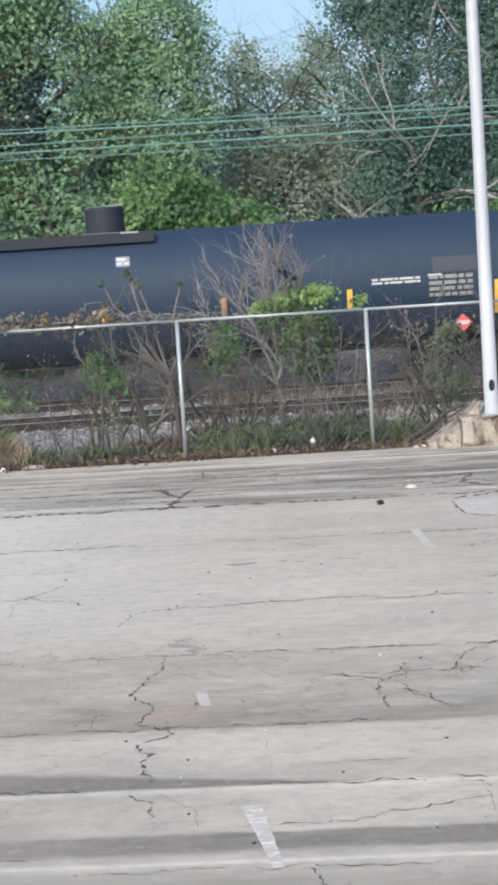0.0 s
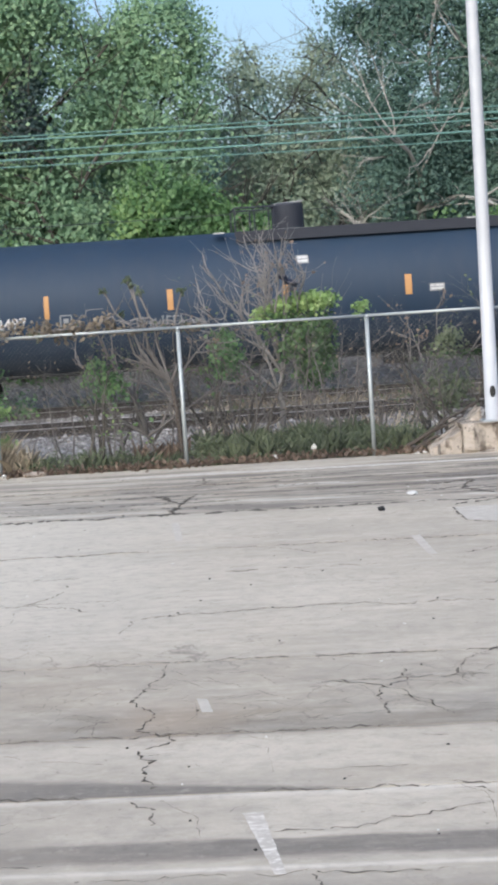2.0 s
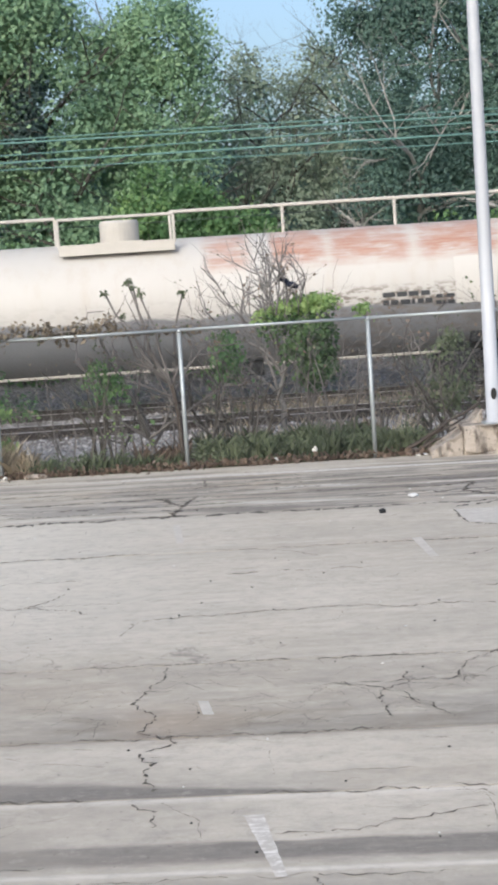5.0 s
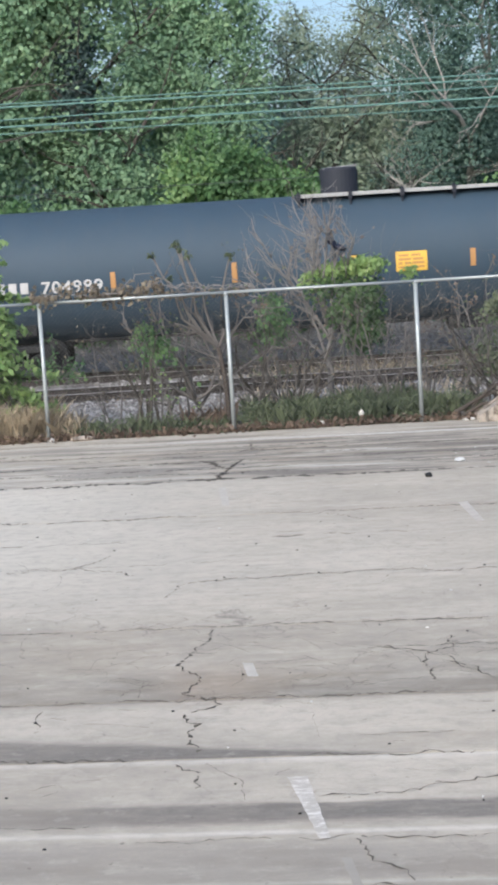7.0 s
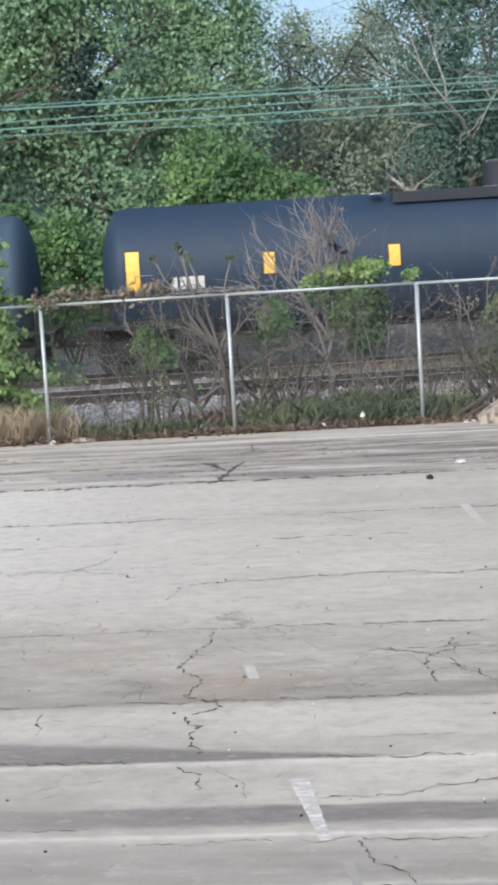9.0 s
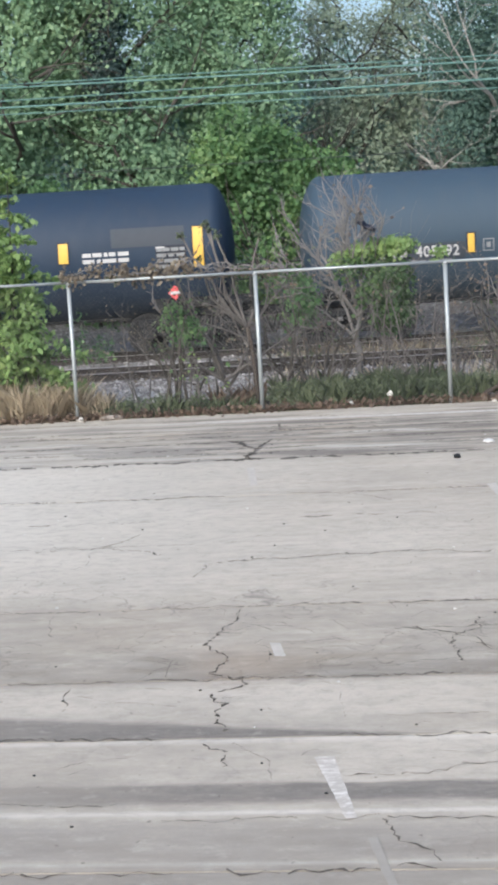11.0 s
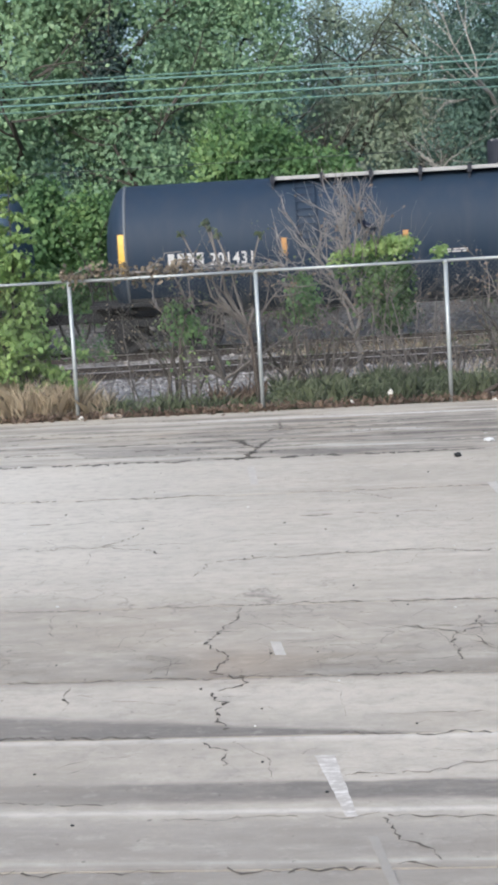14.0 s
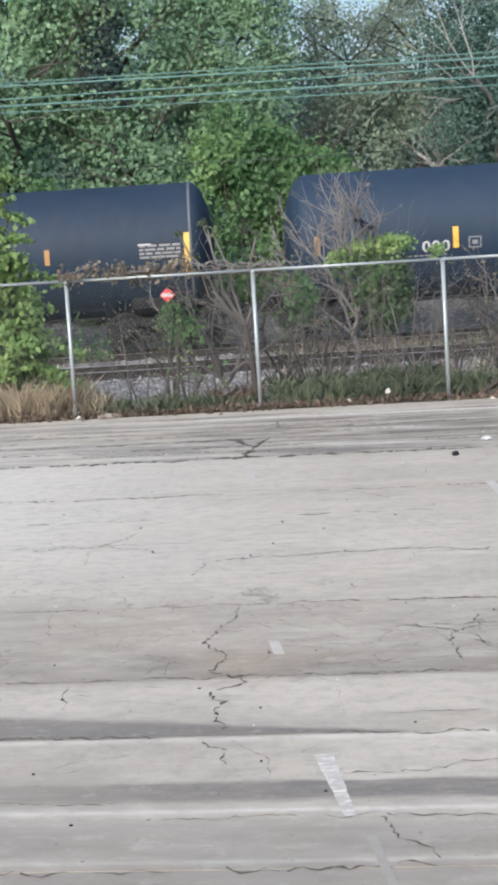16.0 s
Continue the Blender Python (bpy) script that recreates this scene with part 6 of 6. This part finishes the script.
def crack(points, width, seed):
    """A jagged crack of uneven width with broken stretches."""
    rng = random.Random(seed)
    pts = []
    for (a, b), (c, d) in zip(points, points[1:]):
        ln = math.hypot(c - a, d - b)
        n = max(2, int(ln / 0.035))
        px, py = -(d - b) / (ln or 1), (c - a) / (ln or 1)
        off = 0.0
        for k in range(n):
            f = k / n
            off = off * 0.75 + rng.uniform(-1, 1) * min(0.022, width * 0.9)
            pts.append((a + (c - a) * f + px * off, b + (d - b) * f + py * off * 2.0))
    pts.append(points[-1])
    bm = bmesh.new()
    prev = None
    for k, (x, y) in enumerate(pts):
        x2, y2 = pts[min(k + 1, len(pts) - 1)]
        x1, y1 = pts[max(k - 1, 0)]
        dx, dy = x2 - x1, y2 - y1
        ln = math.hypot(dx, dy) or 1
        w = width * (0.12 + 0.75 * rng.random() ** 2) * (0.4 if k in (0, len(pts) - 1) else 1) * 0.5
        a = bm.verts.new((x - dy / ln * w, y + dx / ln * w * 1.4, 0.004))
        b = bm.verts.new((x + dy / ln * w, y - dx / ln * w * 1.4, 0.004))
        if prev and rng.random() > 0.06:
            bm.faces.new((prev[0], prev[1], b, a))
        prev = (a, b)
    return part("crack", bm, M_CRACK, LOT)


LOT = thing("concrete_lot", "worn pale concrete parking lot in long slabs with dark stains and cracks", "parking lot", kind="structure")


def slabs():
    rows = [-30.0, -10.0, 2.0, 7.6, 9.69, 11.0, 13.15, 18.72, 21.62, 24.6, 26.25, 27.15]
    cols = [-120.0, -30.0, -6.0, 7.2, 30.0, 120.0]
    rng = random.Random(2)
    for a, b in zip(rows, rows[1:]):
        for c, d in zip(cols, cols[1:]):
            g = 0.008 if a != 21.62 else 0.012
            bm = bmesh.new()
            t = rng.uniform(-0.003, 0.003)
            skew = SKEW if b < 27 else -0.083
            sk_a = SKEW if a < 27 else -0.083
            lo = [(c + 0.006, a + g + sk_a * c), (d - 0.006, a + g + sk_a * d), (d - 0.006, b - g + skew * d), (c + 0.006, b - g + skew * c)]
            top = [bm.verts.new((x, y, t)) for x, y in lo]
            bot = [bm.verts.new((x, y, -0.16)) for x, y in lo]
            bm.faces.new(top)
            for k in range(4):
                j = (k + 1) % 4
                bm.faces.new((top[k], bot[k], bot[j], top[j]))
            bmesh.ops.recalc_face_normals(bm, faces=bm.faces)
            part("slab", bm, M_LOT, LOT)


slabs()
CRACKS = [
    ([(-1.3, 11.01), (-1.32, 10.79), (-1.27, 10.6), (-1.29, 10.47)], 0.009),
    ([(0.12, 22.59), (0.16, 23.0), (0.3, 23.48)], 0.03),
    ([(1.1, 12.15), (1.42, 11.9), (1.68, 11.4), (1.76, 11.0)], 0.014), ([(-0.36, 11.2), (-0.15, 11.02), (-0.12, 10.9), (-0.3, 10.72)], 0.02),
    ([(-0.07, 21.67), (-0.04, 22.05), (0.12, 22.59), (-0.18, 23.46), (-0.32, 23.64)], 0.065),
    ([(0.28, 24.4), (0.48, 24.57), (0.44, 25.41)], 0.035), ([(0.48, 24.57), (0.66, 24.49)], 0.04),
    ([(-0.57, 14.42), (-0.47, 14.93), (0.01, 15.1), (0.56, 15.05), (1.37, 15.02), (2.1, 14.83), (3.2, 14.7)], 0.016),
    ([(-0.15, 13.1), (-0.17, 12.72), (-0.32, 12.23), (-0.42, 11.98), (-0.27, 11.68), (-0.25, 11.46), (-0.37, 11.22)], 0.022),
    ([(-0.34, 10.69), (-0.31, 10.53), (-0.25, 10.45), (-0.31, 10.22), (-0.27, 10.0), (-0.26, 9.85)], 0.028),
    ([(-0.38, 9.63), (-0.31, 9.49), (-0.23, 9.38), (-0.26, 9.17)], 0.018),
    ([(0.41, 8.9), (0.72, 8.87), (1.03, 8.93), (1.3, 9.06), (1.62, 9.09)], 0.012),
    ([(1.63, 12.38), (1.6, 12.03), (1.38, 11.84), (1.35, 11.52), (1.37, 11.13)], 0.016),
    ([(1.48, 11.65), (1.67, 11.34), (1.74, 11.09)], 0.014),
    ([(-1.55, 16.01), (-1.31, 16.25), (-1.15, 16.65)], 0.018), ([(-2.13, 16.02), (-1.55, 16.01), (-1.22, 15.87), (-0.86, 15.5)], 0.018),
    ([(1.49, 9.43), (1.65, 9.4), (1.69, 9.26)], 0.012), ([(3.48, 20.72), (3.8, 20.9), (4.3, 21.05)], 0.03),
    ([(0.37, 18.82), (0.77, 18.6), (1.17, 18.36), (1.48, 17.86)], 0.015), ([(3.1, 23.0), (3.42, 22.95), (3.76, 22.94), (4.12, 23.11), (3.84, 22.17)], 0.05), ([(3.84, 22.17), (4.3, 21.4), (4.8, 21.05)], 0.05), ([(3.42, 20.5), (3.40, 19.4), (3.75, 19.1)], 0.022), ([(2.98, 17.25), (3.3, 17.45), (3.7, 17.5)], 0.02), ([(2.41, 12.89), (2.04, 12.33), (1.91, 12.02)], 0.016),
    ([(0.55, 8.2), (0.62, 7.9), (0.72, 7.75), (0.78, 7.6)], 0.014),
]
for k, (p, w) in enumerate(CRACKS):
    crack(p, w * (2.7 if p[0][1] > 20 else 1.6), k)


def crackle(x0, x1, y0, y1, count, seed):
    """Short hairline cracks in a worn stretch of slab, most of them along the joints."""
    rng = random.Random(seed)
    for k in range(count):
        x, y = rng.uniform(x0, x1), rng.uniform(y0, y1)
        a = rng.gauss(0, 0.35) if rng.random() < 0.75 else rng.uniform(0.6, 2.4)
        pts, ln = [(x, y)], rng.uniform(0.05, 0.16)
        for j in range(rng.randint(2, 5)):
            x, y, a = x + ln * math.cos(a), y + ln * math.sin(a) * 1.3 + SKEW * ln, a + rng.gauss(0, 0.55)
            pts.append((x, y))
        crack(pts, rng.uniform(0.004, 0.010), rng.random())


crackle(-1.9, 2.1, 11.05, 13.2, 75, 7)
crackle(-1.5, 1.6, 8.4, 11.0, 12, 8)
crackle(-2.9, 3.4, 13.4, 21.0, 26, 9)


def seam(y, width, keep, seed):
    """A joint worn open here and there, filled with dark dirt."""
    rng = random.Random(seed)
    x = -7.0
    while x < 8.0:
        e = x + rng.uniform(0.25, 1.3)
        if rng.random() < keep:
            crack([(x, y + SKEW * x), ((x + e) / 2, y + SKEW * (x + e) / 2 + rng.uniform(-0.01, 0.01)), (e, y + SKEW * e)], width * rng.uniform(0.5, 1.2), rng.random())
        x = e + rng.uniform(0.0, 0.25)


for k, (y, w, keep) in enumerate(((9.69, 0.035, 0.95), (7.6, 0.03, 0.7), (11.0, 0.03, 0.45), (13.15, 0.035, 0.9), (18.72, 0.065, 0.9), (21.62, 0.18, 1.0), (24.6, 0.09, 0.65), (26.25, 0.06, 0.5), (22.3, 0.05, 0.6), (22.75, 0.08, 0.75), (23.5, 0.10, 0.75), (24.1, 0.08, 0.6), (25.1, 0.09, 0.7), (25.6, 0.06, 0.5), (10.1, 0.012, 0.4), (8.55, 0.015, 0.5), (8.3, 0.018, 0.4), (12.3, 0.02, 0.4), (17.2, 0.045, 0.4), (15.9, 0.03, 0.3), (19.7, 0.05, 0.35), (23.0, 0.08, 0.35))):
    seam(y, w, keep, 100 + k)


def painted_line(points, seed, paint=None):
    """A worn painted line with ragged edges from left/right corner pairs."""
    rng = random.Random(seed)
    bm = bmesh.new()
    (a, b), (c, d) = points
    n = 14
    prev = None
    for k in range(n + 1):
        f = k / n
        l = [a[i] + (c[i] - a[i]) * f for i in (0, 1)]
        r = [b[i] + (d[i] - b[i]) * f for i in (0, 1)]
        j = rng.uniform(-0.003, 0.003)
        v = (bm.verts.new((l[0] + j, l[1], 0.0042)), bm.verts.new((r[0] + rng.uniform(-0.004, 0.003) - 0.012, r[1], 0.0042)))
        if prev:
            bm.faces.new((prev[0], prev[1], v[1], v[0]))
        prev = v
    part("painted_line", bm, paint or M_STRIPE, LOT, "worn white parking line or pale concrete patch")


painted_line((((0.26, 9.26), (0.385, 9.25)), ((0.375, 8.24), (0.445, 8.24))), 1)


def ghost_line():
    """Paint that is all but gone: concrete with a few pale flecks."""
    n = Nodes("nearly_gone_white_line", 0.9)
    wear = n.ramp(n.noise(n.world(), 7, 8, 0.75), [(0.42, 0.0), (0.66, 1.0)])
    return n.colour(n.mix(wear, (0.40, 0.375, 0.335), (0.485, 0.46, 0.415)))


FAINT_LINE = ghost_line()
painted_line((((0.06, 11.95), (0.15, 11.92)), ((0.09, 11.55), (0.18, 11.53))), 2, FAINT_LINE)
painted_line((((0.46, 7.95), (0.52, 7.95)), ((0.52, 7.2), (0.58, 7.2))), 5, plain("ghost_white_line", (0.26, 0.24, 0.208), (0.35, 0.328, 0.29), 0.9, scale=8))
painted_line((((-0.05, 20.9), (0.05, 20.9)), ((-0.02, 19.4), (0.08, 19.4))), 6, FAINT_LINE)
painted_line((((-0.8, 26.2), (-0.8, 25.98)), ((8.0, 25.02), (8.0, 24.78))), 8)
# a pale patch of concrete, no parking line, laid with the same function
painted_line((((3.43, 20.5), (5.2, 20.4)), ((3.40, 19.45), (4.9, 18.2))), 9, FAINT_LINE)
painted_line((((2.6, 18.55), (2.72, 18.6)), ((2.60, 17.3), (2.70, 17.28))), 3, FAINT_LINE)


def litter(name, label, x, y, z, sx, sy, sz, material, seed, category="litter"):
    bm = bmesh.new()
    bmesh.ops.create_icosphere(bm, subdivisions=2, radius=1.0)
    for v in bm.verts:
        v.co *= 1 + 0.35 * noise.noise(v.co * 1.7 + Vector((seed * 3.1, 0, 0)))
        v.co = Vector((v.co.x * sx, v.co.y * sy, max(v.co.z, -0.5) * sz))
    tagged(part(name, bm, material, at=pose(x, y, z + sz * 0.5)), label, category)


litter("dark_clod", "small dark clod lying on the concrete", 2.55, 20.7, 0.004, 0.05, 0.07, 0.035, M_GEAR, 1)
litter("flat_litter", "flat pale scrap lying on the concrete", 3.14, 22.04, 0.002, 0.075, 0.12, 0.02, M_LITTER, 2)
litter("crumpled_cup", "crumpled white cup among leaves at the fence foot", 1.68, 27.2, 0.02, 0.045, 0.045, 0.05, M_LITTER, 3)
litter("crumpled_cup", "white crumpled cup standing in the weeds", 2.33, 27.35, 0.12, 0.045, 0.05, 0.06, M_LITTER, 4)
litter("pale_stone", "flat pale stone lying at the fence foot", -2.2, 27.3, 0.0, 0.2, 0.12, 0.055, M_BLOCK, 5, "stone")
litter("white_block", "small white block lying at the fence foot", 3.98, 26.72, 0.0, 0.1, 0.05, 0.03, M_LITTER, 6, "block")
litter("pale_stone", "small pale stone at a fence post foot", -2.72, 27.3, 0.0, 0.06, 0.05, 0.045, M_LITTER, 7, "stone")
rs = random.Random(77)
for k in range(70):
    y = rs.uniform(8.2, 26)
    litter("pebble", "small dark pebble lying on the concrete", rs.uniform(-0.15, 0.16) * y, y, 0.003, *[rs.uniform(0.004, 0.010) * (0.7 + y / 22)] * 2, 0.005, M_GEAR if rs.random() < .7 else M_LITTER, k, "pebble")


def motions():
    for car, front in CARS:
        walk(car, [(t, pose(front - SPEED * t, TRACK_FAR, RAIL_TOP)) for t in (0.0, 4.0, 8.0, 12.0, CLIP)])
    step = 1 / 15
    n = round(CLIP / step)
    for w, x in WHEELS:
        walk(w, [(k * step, pose(x, 0, 0.457, 0, -math.degrees(SPEED * k * step / 0.457) % 360, 0)) for k in range(n + 1)])


motions()
